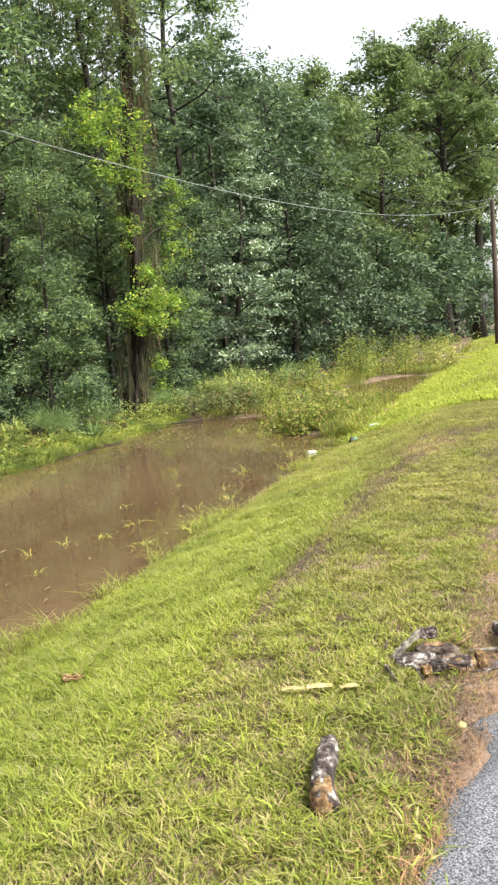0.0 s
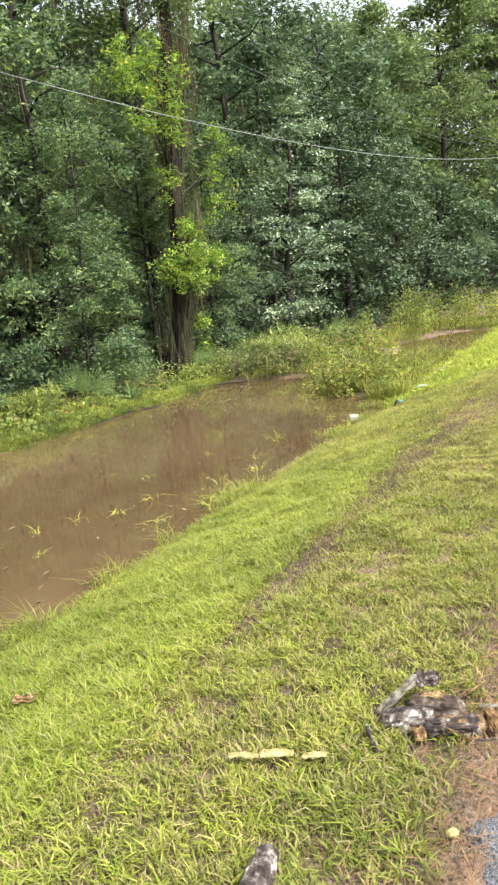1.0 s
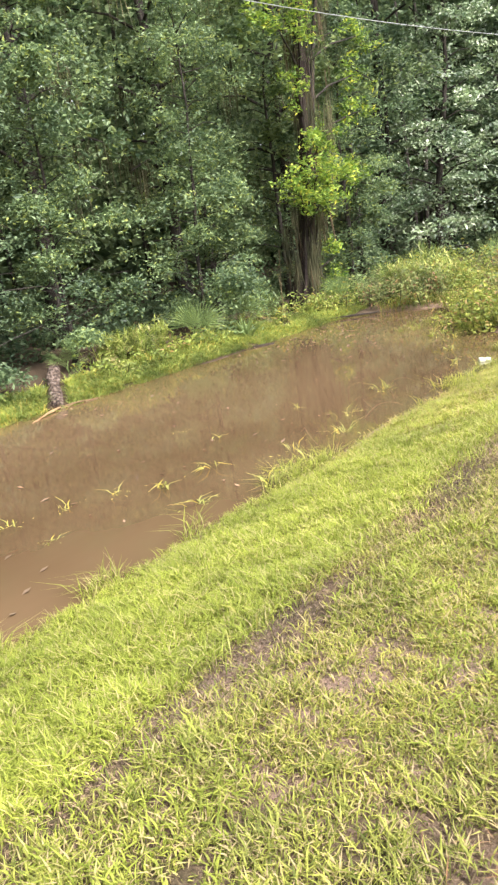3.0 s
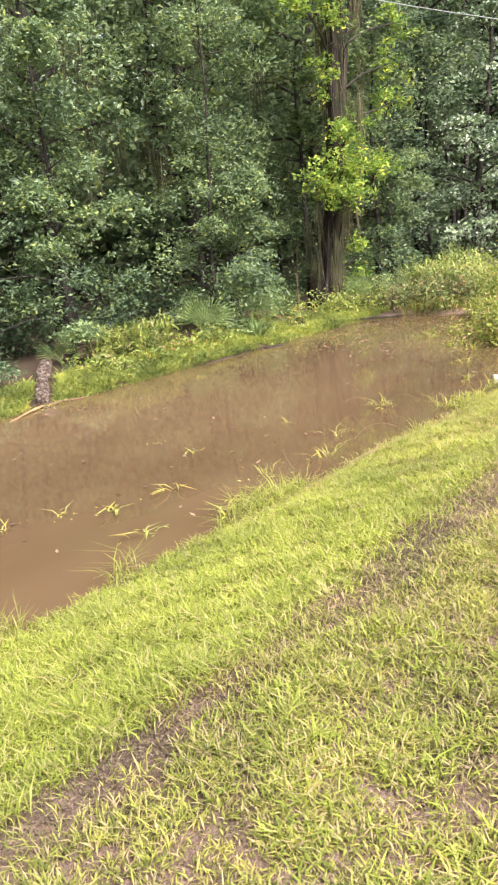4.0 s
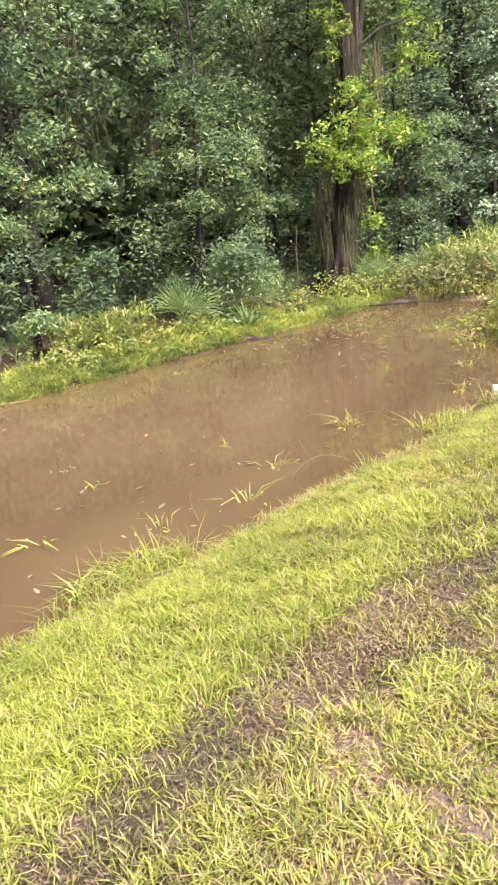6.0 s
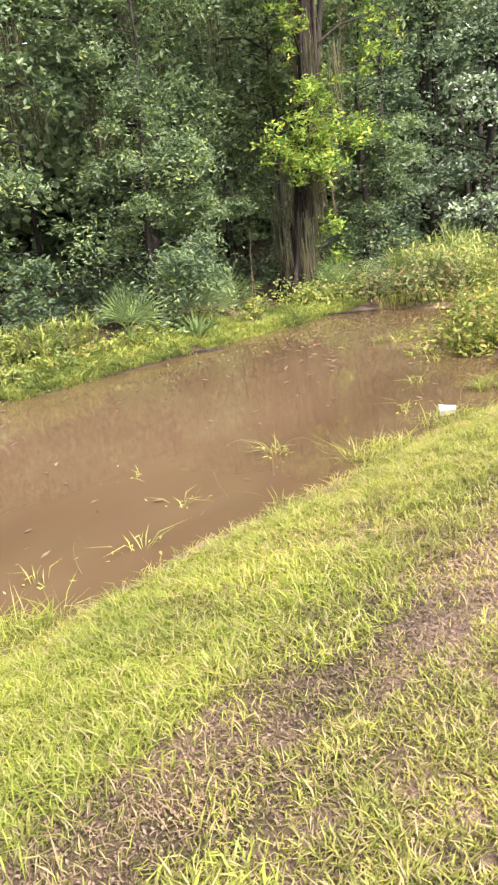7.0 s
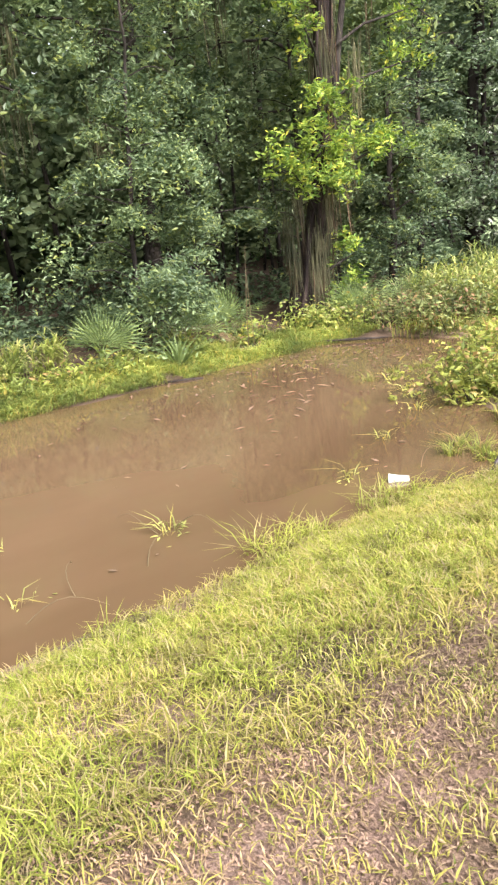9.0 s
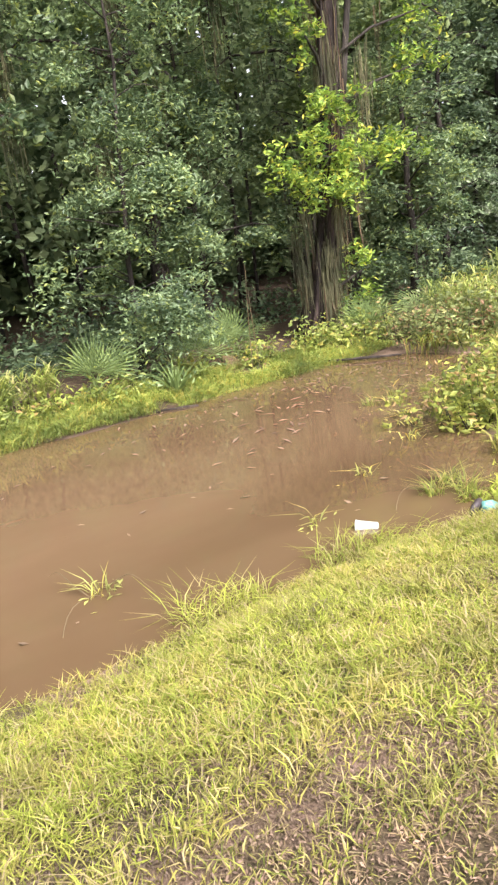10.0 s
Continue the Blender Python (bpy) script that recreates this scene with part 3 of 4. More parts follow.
make_tree("oak", OAKY, -10.6, 33.0, 13.0, 3.2, 4.0, M_OAK, 0.24, 14000, 48, oval, 0.2, spray=0.85)
make_tree("oak", "tall oak with yellowish green top", -10.2, 40.0, 15.0, 3.4, 3.0, M_CYPRESS, 0.21, 20000, 50, oval, 0.22, spray=0.75, moss=330)
make_tree("evergreen", DARKY, -7.6, 42.0, 7.0, 2.6, 0.4, M_OAK, 0.22, 9000, 40, oval, 0.16, spray=0.7)
make_tree("oak", "tall oak with yellowish green top", -8.2, 47.5, 18.5, 3.8, 3.0, M_CYPRESS, 0.23, 22000, 50, oval, 0.25, spray=0.85, moss=330)
make_tree("evergreen", DARKY, -6.5, 50.0, 8.0, 2.8, 0.5, M_OAK, 0.28, 9000, 40, oval, 0.16, spray=0.95)
make_tree("mossy_oak", "great oak with crooked limbs and long hanging moss", -5.6, 56.0, 22.0, 4.4, 8.0, M_CYPRESS, 0.25, 19000, 46, oval, 0.42, (0.4, 1.0), spray=0.9, moss=1300, rise=0.45)
make_tree("evergreen", DARKY, -5.2, 58.5, 7.5, 2.6, 0.3, M_OAK, 0.27, 7000, 36, oval, 0.16, spray=0.8)
make_tree("evergreen", DARKY, -3.9, 66.0, 9.5, 2.2, 0.3, M_OAK, 0.27, 6000, 36, column, 0.16, spray=0.8)
make_tree("mossy_oak", "great oak with crooked limbs and long hanging moss", -3.7, 61.0, 22.0, 4.6, 9.0, M_CYPRESS, 0.26, 16000, 44, oval, 0.4, (0.3, 1.0), spray=0.9, moss=900, rise=0.4)
make_tree("oak", OAKY, -5.0, 70.0, 23.0, 3.8, 7.0, M_CYPRESS, 0.28, 15000, 44, oval, 0.3, spray=1.0, moss=330)


# ---- the wood behind: foliage and bare stems, too many to count ----
def wood_edge(y):
    return np.interp(y, (0, 30, 42, 50, 60, 75), (-9.5, -9.0, -8.4, -7.0, -5.4, -3.6))


def deep_wood(count, near, far, size, top, low, gate=0.42):
    reseed(count, near, size)
    y = rng.uniform(-6, 82, count)
    x = wood_edge(y) - rng.uniform(near, far, count)
    cap = top + 4.0 * vnoise(x, y, 4.5, 21) - 2 + 0.085 * np.maximum(y - 25, 0)
    z = low + (cap - low) * rng.random(count) ** 0.85
    roof = np.where(y > 24, 1.0 + (0.335 + 0.06 * (vnoise(x, y, 3.0, 25) - 0.5)) * np.hypot(x, y), 99)
    keep = (vnoise(x * 1.3 + z * 0.9, y + z * 0.6, 1.6, 22) + 0.25 * (z > 3.5) > gate) & (z < roof)
    c = np.stack([x, y, z], 1)[keep]
    return leaves(c, size, 0.72, 0.22)


low_wood = deep_wood(34000, 13.0, 22.0, 0.6, 4.5, 0.1, 0.0)
n = 30000
y = rng.uniform(5, 40, n)
x = wood_edge(y) - rng.uniform(1.2, 5.0, n)
x, y = x[vnoise(x, y, 1.3, 23) > 0.35], y[vnoise(x, y, 1.3, 23) > 0.35]
under = leaves(np.stack([x, y, ground_z(x, y) + 0.8 * rng.random(len(x)) ** 1.6 * vnoise(x, y, 0.9, 24) * 1.5], 1), 0.13, 0.45, 0.5)
wood = thing("deep_wood", "dense dim wood of leafy trees and thin stems", "wood", kind="stuff")
part("near_foliage", fast_mesh("near_foliage", *deep_wood(135000, 2.6, 6.5, 0.18, 14.0, 1.7), M_BACK), wood)
part("far_foliage", fast_mesh("far_foliage", *deep_wood(95000, 8.0, 20.0, 0.46, 15.5, 0.3, 0.2), M_BACK), wood)
part("distant_foliage", fast_mesh("distant_foliage", *deep_wood(9000, 21.0, 34.0, 1.2, 14.0, 0.2, 0.0), M_BACK), wood)
part("undergrowth", fast_mesh("undergrowth", *under, M_OAK), wood)
part("low_foliage", fast_mesh("low_foliage", *low_wood, M_BACK), wood)
stems = []
reseed(150, 4)
for k in range(95):
    yy = rng.uniform(-4, 62)
    xx = float(wood_edge(yy)) - rng.uniform(1.2, 9.0)
    hh, r = rng.uniform(6, 12), rng.uniform(0.02, 0.085)
    q = np.linspace(0, 1, 6)
    tilt = rng.normal(0, 0.05, 2)
    stems.append(tube(np.stack([xx + hh * tilt[0] * q + 0.06 * np.sin(q * 8 + k), yy + hh * tilt[1] * q + 0.06 * np.cos(q * 7 + k), -0.1 + hh * q], 1), r * (1.1 - 0.6 * q), 7, 0.05))
tagged(part("bare_stem", fast_mesh("bare_stem", *joined(stems), M_BARK, True), wood), kind="stuff")


# ---- grass ----
def turf(name, label, count, x0, x1, y0, y1, height, width, material, thin, bend=0.6, lean=0.3, power=1.0, tuft=0, spread=0.02):
    reseed(count, height)
    y = y0 + (y1 - y0) * rng.random(count) ** power
    x = rng.uniform(x0, x1, count)
    if tuft:                     # blades stand in tufts
        home = rng.integers(0, max(count // tuft, 1), count)
        x, y = x[home] + rng.normal(0, spread, count), y[home] + rng.normal(0, spread, count)
    x, y = x[thin(x, y)], y[thin(x, y)]
    h = height * (0.45 + 0.35 * vnoise(x, y, 0.35, 31) + 0.75 * vnoise(x, y, 0.075, 32)) * rng.uniform(0.5, 1.3, len(x))
    v, f = sprigs(x, y, ground_z(x, y) - 0.004, h, width * rng.uniform(0.7, 1.5, len(x)), bend, lean)
    return tagged(new(name, fast_mesh(name, v, f, material)), label, "grass", kind="stuff")


def bare(x, y):
    """How bare the turf is: a worn, silted strip along the top of the bank, and patches."""
    strip = np.exp(-((x + 1.36 - 0.12 * smooth_step(y, 7, 9) + 0.05 * np.sin(y * 0.9)) / np.interp(y, (3, 4, 5, 7, 9), (0.11, 0.17, 0.22, 0.26, 0.42))) ** 2) * (0.45 + 0.75 * vnoise(x, y, 0.5, 41)) * np.interp(y, (2.5, 4.0, 7.5, 9, 10, 11.0), (0.45, 1.0, 1.0, 1.0, 0.6, 0.12))
    spots = smooth_step(vnoise(x, y, 0.42, 42), 0.66, 0.88) * 0.75
    edge = np.exp(-((x + 0.24) / np.interp(y, (1, 3, 5), (0.13, 0.12, 0.11))) ** 2) * np.interp(y, (2.8, 4), (0.9, 0.5))
    lying = np.exp(-((x + 2.75) / 0.3) ** 2 - ((y - 11.9) / 0.4) ** 2) * 1.2 + 1.3 * np.exp(-((x + 3.2) / 0.16) ** 2 - ((y - 11.55) / 0.16) ** 2)
    spots = spots * np.interp(y, (3, 6, 9.5, 10.5), (0.6, 1.0, 1.0, 0.15))
    dry = np.interp(y, (3.5, 6.5, 7.8, 9.7, 11), (0, 0.2, 0.36, 0.36, 0)) * (x > -1.5)
    return np.clip(strip + spots * (x > -1.6) + edge + dry + lying + np.interp(y, (3, 6), (0.02, 0.06)), 0, np.interp(y, (5, 8, 10), (0.95, 0.9, 0.78)))


def edge_of_road(y):
    return np.interp(y, (0, 1.6, 2.0, 2.4, 3.1, 4.5, 9), (-0.285, -0.27, -0.22, -0.16, -0.08, -0.06, -0.02))


turf("mown_grass", "short patchy yellow-green mown grass", 440000, -1.6, 0.0, 0.8, 12.5, 0.034, 0.0036, M_MOWN,
     lambda x, y: (np.random.default_rng(1).random(len(x)) > bare(x, y) + 0.7 * smooth_step(0.42 - vnoise(x, y, 0.075, 32), 0.0, 0.25)) & (x < edge_of_road(y) - 0.05), 0.5, 0.7, 1.1, tuft=13, spread=0.02)
turf("clover_grass", "denser green tufts in the mown grass", 42000, -1.5, -0.25, 0.8, 11.0, 0.045, 0.0046, M_BANKGRASS,
     lambda x, y: vnoise(x, y, 0.5, 43) * np.interp(y, (2, 4, 7), (1.15, 1.0, 0.85)) > 0.62, 0.8, 0.6, tuft=14, spread=0.02)
turf("bank_grass", "longer bright green grass on the slope", 370000, -3.1, -1.35, 1.2, 14.5, 0.062, 0.0040, M_BANKGRASS,
     lambda x, y: np.random.default_rng(2).random(len(x)) > np.clip(bare(x, y) * 0.95 + 0.42 * smooth_step(y, 6, 9) + 0.8 * smooth_step(-x, 2.75, 3.2) + 0.35 * smooth_step(vnoise(x, y, 0.45, 52), 0.55, 0.8) * smooth_step(y, 5, 8), 0, 0.95), 0.7, 0.5, tuft=9, spread=0.03)
turf("dry_grass", "scattered straw-coloured grass blades", 90000, -3.05, -0.2, 0.9, 13.0, 0.024, 0.0022, M_STRAW,
     lambda x, y: np.random.default_rng(3).random(len(x)) < 0.24 + 0.55 * smooth_step(y, 6, 10) * (x < -1.4) + 0.25 * smooth_step(y, 3, 6) + np.interp(y, (5, 8), (0.7, 0.2)) * bare(x, y), 0.35, 1.2)
turf("pale_bank_grass", "pale yellowish grass mixed into the slope", 95000, -3.08, -1.3, 3.5, 13.5, 0.066, 0.0042, M_PALEGRASS,
     lambda x, y: np.random.default_rng(5).random(len(x)) < np.interp(y, (3.5, 6, 8, 10, 13), (0.02, 0.12, 0.5, 0.95, 0.8)) * (0.35 + vnoise(x, y, 0.6, 48)) * (1 - 0.6 * bare(x, y)), 0.8, 0.6, tuft=14, spread=0.03)
turf("yellow_mown_grass", "yellowing short grass in the mown verge", 130000, -1.6, -0.08, 3.6, 12.3, 0.030, 0.0036, M_PALEGRASS,
     lambda x, y: np.random.default_rng(6).random(len(x)) < np.interp(y, (3.6, 6), (0.3, 1.0)) * (0.3 + vnoise(x, y, 0.4, 49)) * (1 - 0.8 * bare(x, y)), 0.5, 0.8, tuft=11, spread=0.018)
turf("verge_grass", "bright green grass verge running far along the road", 60000, -3.6, 0.2, 12.3, 70, 0.11, 0.016, M_FARGRASS,
     lambda x, y: (x < -0.1) & (np.random.default_rng(4).random(len(x)) > 0.25 * np.exp(-((x + 1.3) / 0.2) ** 2)), 0.7, 0.4, 1.5)
turf("far_bank_grass", "low bright weeds and grass along the far bank", 40000, -8.9, -7.85, 5.5, 17.0, 0.13, 0.011, M_WEED,
     lambda x, y: (vnoise(x, y, 0.5, 44) > 0.12) & ~((np.abs(y - 8.79 + (x + 8.12) * 0.83) < 0.19) & (x > -9.3) & (x < -7.9)), 0.9, 0.6)
turf("sunken_grass", "sparse grass standing in the water's edge", 12000, -3.55, -2.95, 3.0, 14.0, 0.165, 0.0045, M_BANKGRASS,
     lambda x, y: vnoise(x, y, 0.45, 45) > 0.48 + 0.4 * smooth_step(-x, 3.1, 3.7), 0.8, 0.7)
turf("marsh_grass", "tall yellow-green grass and weeds in the marsh", 46000, -7.4, -3.0, 13.0, 34, 0.31, 0.013, M_MARSH,
     lambda x, y: (ground_z(x, y) > WATER - 0.02 - 0.05 * vnoise(x, y, 0.7, 46)) & (vnoise(x, y, 0.8, 47) > 0.38) & ~((y > 18.5) & (y < 28.5) & (x > -5.3)), 0.8, 0.45, 1.25)

# pine straw along the road's ragged edge and dead thatch in the worn strip
n = 3600
y = rng.uniform(0.9, 4.4, n)
x = edge_of_road(y) - np.abs(rng.normal(0.0, 0.14, n)) + 0.03
v, f = leaves(np.stack([x, y, ground_z(x, y) + rng.uniform(0.004, 0.03, n)], 1), 0.07, 0.028, 0.9)
tagged(new("pine_straw", fast_mesh("pine_straw", v, f, M_NEEDLE)), "reddish pine straw along the asphalt edge", "litter", kind="stuff")
n = 220000
y = rng.uniform(0.9, 12.8, n)
x = rng.uniform(-2.4, -0.15, n)
keep = (rng.random(n) < np.clip(bare(x, y) * 1.1 - 0.08, 0.04, 1)) & (x < edge_of_road(y))
x, y = x[keep], y[keep]
n = len(x)
v, f = leaves(np.stack([x, y, ground_z(x, y) + rng.uniform(0.002, 0.012, n)], 1), 0.013, 0.42, 0.7)
tagged(new("dead_thatch", fast_mesh("dead_thatch", v, f, M_DEBRIS)), "brown dead thatch washed into a line", "litter", kind="stuff")
k = rng.random(n) < 0.16
v, f = leaves(np.stack([x, y, ground_z(x, y) + 0.006 + rng.uniform(0, 0.012, n)], 1)[k], 0.05, 0.05, 0.85)
tagged(new("dead_straw", fast_mesh("dead_straw", v, f, M_STRAW)), "dry straw stems strewn over the bare earth", "litter", kind="stuff")


# ---- plants of the bank and the water ----
def fan_frond(radius, n=17, spread=2.7, broad=0.034):
    """A fan of narrow folded leaflets on a stalk; it faces +z and points along +y."""
    vs, fs = [np.zeros(3)], []
    for k in range(n):
        a = (k / (n - 1) - 0.5) * spread
        d, s = np.array([math.sin(a), math.cos(a), 0]), np.array([math.cos(a), -math.sin(a), 0])
        r = radius * (0.85 + 0.15 * math.cos(a)) * rng.uniform(0.88, 1.05)
        w = radius * broad
        q = [d * r * 0.55 + s * w + [0, 0, 0.02 * r], d * r + [0, 0, -0.18 * r], d * r * 0.55 - s * w + [0, 0, 0.02 * r]]
        fs.append([0, len(vs), len(vs) + 1, len(vs) + 2])
        vs += q
    return np.array(vs), np.array(fs)


FROND = fast_mesh("frond", *fan_frond(0.66, 19, 3.1, 0.014), M_PALM)
FROND_DEAD = fast_mesh("dead_frond", *fan_frond(0.5, 15, 2.4, 0.02), M_PALMDEAD)
_q = np.linspace(0, 1, 5)
STALK = fast_mesh("stalk", *tube(np.stack([_q * 0, _q * 0.45, 0.09 * np.sin(_q * 3)], 1), 0.011 - 0.004 * _q, 5), M_PALM, True)


def palmetto(x, y, size, fronds, label="clump of saw palmetto with fan leaves on the bank", dead=1, low=0.0):
    reseed(x, y)
    ob = thing("palmetto", label, "palmetto", (x, y, float(ground_z(x, y))), group="palmettos on the far bank")
    for k in range(fronds):
        yaw, up = k * 137.5 + rng.uniform(-20, 20), rng.uniform(30, 80) - low
        m = pose(0, 0, 0.02, 0, 0, yaw) @ pose(0, 0, 0, up) @ Matrix.Diagonal((size, size, size, 1))
        st = part("stalk", STALK, ob, m=m)
        part("frond", FROND, st, m=pose(0, 0.45, 0, rng.uniform(-20, 45), rng.uniform(-40, 40), 0))
    for k in range(dead):
        m = pose(0, 0, 0.02, 0, 0, rng.uniform(-90, 60)) @ pose(0, 0, 0, rng.uniform(5, 35)) @ Matrix.Diagonal((size, size, size, 1))
        st = part("stalk", STALK, ob, m=m)
        part("dead_frond", FROND_DEAD, st, "brown dead fan leaf", m=pose(0, 0.45, 0, -40, 10, 0))
    return ob


palmetto(-8.85, 12.55, 0.85, 8)
palmetto(-9.15, 11.35, 0.6, 6, dead=0)
palmetto(-9.2, 9.95, 0.5, 5, dead=0)
palmetto(-9.05, 14.3, 0.75, 6, dead=4)
palmetto(-9.3, 15.1, 0.8, 8, dead=2)
palmetto(-8.55, 17.2, 0.75, 10)
palmetto(-8.2, 18.3, 0.9, 8)
palmetto(-7.9, 20.4, 1.1, 9)
palmetto(-9.6, 7.6, 0.9, 8)
palmetto(-7.4, 23.2, 1.1, 8)


def strap_plant(name, label, category, x, y, z, count, length, width, material, bend=0.9, lean=0.5, group=""):
    reseed(x, y)
    v, f = blades(rng.normal(0, 0.03, count), rng.normal(0, 0.03, count), np.zeros(count), length * rng.uniform(0.6, 1.2, count), width, bend, lean)
    ob = new(name, fast_mesh(name, v, f, material))
    ob.matrix_basis = pose(x, y, z)
    return tagged(ob, label, category, group)


yucca = thing("yucca", "low rosette of stiff pale sword leaves at the waterline", "plant", (-8.4, 13.45, -0.33))
reseed(8, 13)
for k in range(22):
    part("leaf", fast_mesh("leaf", *blades(np.zeros(1), np.zeros(1), np.zeros(1), 0.5 * rng.uniform(0.7, 1.1), 0.042, 0.35, 0.8), M_PALM), yucca)


def cane_clump(x, y, height, spread, count, material=None, label="clump of pale green cane grass on the bank", name="cane_clump"):
    """Thin stems with long drooping leaves."""
    reseed(x, y)
    z = float(ground_z(x, y)) - 0.02
    ob = thing(name, label, "plant", (x, y, z), group="cane and weeds on the bank")
    pieces, c = [], []
    for k in range(count):
        b = rng.normal(0, spread * 0.45, 2)
        h = height * rng.uniform(0.55, 1.1)
        t = rng.normal(0, 0.18, 2) * h
        q = np.linspace(0, 1, 4)
        p = np.stack([b[0] + t[0] * q ** 1.5, b[1] + t[1] * q ** 1.5, h * q], 1)
        pieces.append(tube(p, [0.006, 0.005, 0.004, 0.002], 4))
        u = rng.uniform(0.25, 1.0, 15)
        c.append(np.stack([np.interp(u, q, p[:, i]) for i in range(3)], 1))
    for piece in pieces:
        part("stem", fast_mesh("stem", *piece, material or M_CANE), ob)
    c = np.vstack(c)
    v, f = blades(c[:, 0], c[:, 1], c[:, 2], 0.20 * height ** 0.5 * rng.uniform(0.6, 1.3, len(c)), 0.02, 1.5, 0.9)
    part("foliage", fast_mesh("foliage", v, f, material or M_CANE), ob)
    return ob


for x, y, h, s, c in ((-9.1, 10.75, 0.5, 0.3, 38), (-9.1, 11.35, 0.5, 0.3, 34), (-9.15, 12.0, 0.5, 0.22, 18), (-9.6, 8.3, 0.5, 0.35, 26), (-9.0, 14.0, 0.3, 0.3, 14),
                      (-7.6, 18.2, 0.85, 0.5, 46), (-6.9, 18.0, 0.75, 0.5, 44), (-7.3, 19.2, 1.05, 0.5, 40)):
    cane_clump(x, y, h, s, c)


def weed_bush(x, y, height, spread, count, material, label, leaf=0.07, slim=0.35, base=None):
    """A leafy bush of weeds: thin upright stems with leaves all the way up."""
    reseed(x, y)
    z = (float(ground_z(x, y)) if base is None else base) - 0.02
    ob = thing("weed_bush", label, "bush", (x, y, z), group="weeds of the marsh")
    pieces, c = [], []
    stems = 16
    for k in range(stems):
        b = rng.normal(0, spread * 0.4, 2)
        h = height * rng.uniform(0.5, 1.1)
        t = b * 0.5 + rng.normal(0, 0.1, 2) * h
        q = np.linspace(0, 1, 4)
        p = np.stack([b[0] + t[0] * q, b[1] + t[1] * q, h * q], 1)
        pieces.append(tube(p, [0.008, 0.006, 0.004, 0.002], 4))
        u = rng.uniform(0.1, 1.05, count // stems)
        c.append(np.stack([np.interp(u, q, p[:, i]) for i in range(3)], 1) + rng.normal(0, 0.07 + 0.05 * spread, (len(u), 3)))
    for piece in pieces:
        part("stem", fast_mesh("stem", *piece, M_BARK), ob)
    v, f = leaves(np.vstack(c), leaf, slim, 0.35)
    part("foliage", fast_mesh("foliage", v, f, material), ob)
    return ob


GREENW, RUSW, YELW = "bushy green weeds on the bank", "russet and green weeds by the water", "yellow-green weeds standing in shallow water"
for x, y, h, s, c, m, lab in (
        (-8.75, 16.2, 0.5, 0.4, 800, M_WEED, GREENW), (-8.95, 16.75, 0.45, 0.35, 800, M_CANE, GREENW), (-8.3, 16.9, 0.6, 0.45, 900, M_WEED, GREENW), (-7.8, 17.2, 0.8, 0.5, 1100, M_RUSSET, RUSW), (-7.2, 17.35, 0.85, 0.5, 1300, M_RUSSET, RUSW),
        (-6.6, 17.4, 0.9, 0.5, 1300, M_RUSSET, RUSW), (-6.1, 17.9, 0.9, 0.5, 1200, M_WEED, GREENW), (-6.7, 18.6, 1.1, 0.6, 1400, M_WEED, GREENW), (-5.6, 18.3, 0.7, 0.5, 1100, M_MARSH, YELW),
        (-4.4, 14.1, 0.55, 0.4, 1000, M_MARSH, YELW), (-4.0, 13.9, 0.6, 0.4, 1000, M_MARSH, YELW), (-3.7, 14.7, 0.65, 0.45, 1100, M_MARSH, YELW), (-4.6, 15.1, 0.65, 0.5, 1100, M_MARSH, YELW),
        (-4.2, 16.3, 0.7, 0.5, 1100, M_MARSH, YELW), (-4.9, 17.0, 0.6, 0.5, 900, M_RUSSET, RUSW), (-5.9, 20.6, 0.8, 0.6, 1000, M_MARSH, YELW),
        (-6.4, 22.0, 0.8, 0.7, 1000, M_RUSSET, RUSW), (-7.6, 21.6, 1.0, 0.7, 1200, M_WEED, GREENW), (-8.2, 19.4, 1.0, 0.6, 1200, M_WEED, GREENW),
        (-7.2, 25.6, 1.2, 0.7, 1200, M_WEED, GREENW), (-5.6, 27.5, 1.6, 0.8, 1200, M_WEED, GREENW), (-4.6, 29.0, 1.3, 0.9, 1200, M_MARSH, YELW), (-6.3, 29.5, 1.9, 0.8, 1300, M_WEED, GREENW),
        (-7.2, 31.0, 1.9, 0.9, 1300, M_WEED, GREENW), (-5.0, 33.0, 1.4, 1.0, 1200, M_MARSH, YELW), (-3.6, 32.0, 1.1, 0.9, 1200, M_FLOAT, YELW), (-4.4, 37.0, 1.3, 1.1, 1200, M_WEED, GREENW),
        (-6.0, 39.0, 1.5, 1.2, 1200, M_WEED, GREENW), (-3.6, 42.0, 1.0, 1.2, 1000, M_MARSH, YELW), (-5.0, 46.0, 1.3, 1.3, 1000, M_WEED, GREENW),
        (-8.75, 10.2, 0.2, 0.25, 400, M_WEED, GREENW), (-8.7, 10.5, 0.2, 0.3, 420, M_CANE, GREENW), (-8.75, 11.2, 0.24, 0.3, 420, M_WEED, GREENW), (-8.65, 11.8, 0.18, 0.3, 420, M_MARSH, GREENW),
        (-8.7, 12.4, 0.22, 0.3, 420, M_WEED, GREENW), (-8.75, 13.0, 0.2, 0.25, 400, M_CANE, GREENW), (-8.75, 13.9, 0.22, 0.3, 420, M_WEED, GREENW), (-8.8, 14.9, 0.25, 0.3, 420, M_RUSSET, GREENW), (-8.85, 8.1, 0.2, 0.3, 400, M_WEED, GREENW),
        (-8.9, 15.2, 0.4, 0.3, 500, M_WEED, GREENW), (-9.1, 7.8, 0.35, 0.4, 600, M_WEED, GREENW)):
    weed_bush(x, y, h * (0.8 if y > 13.5 else 1.0), s, c, m, lab, 0.08 if y < 20 else 0.1, 0.4)

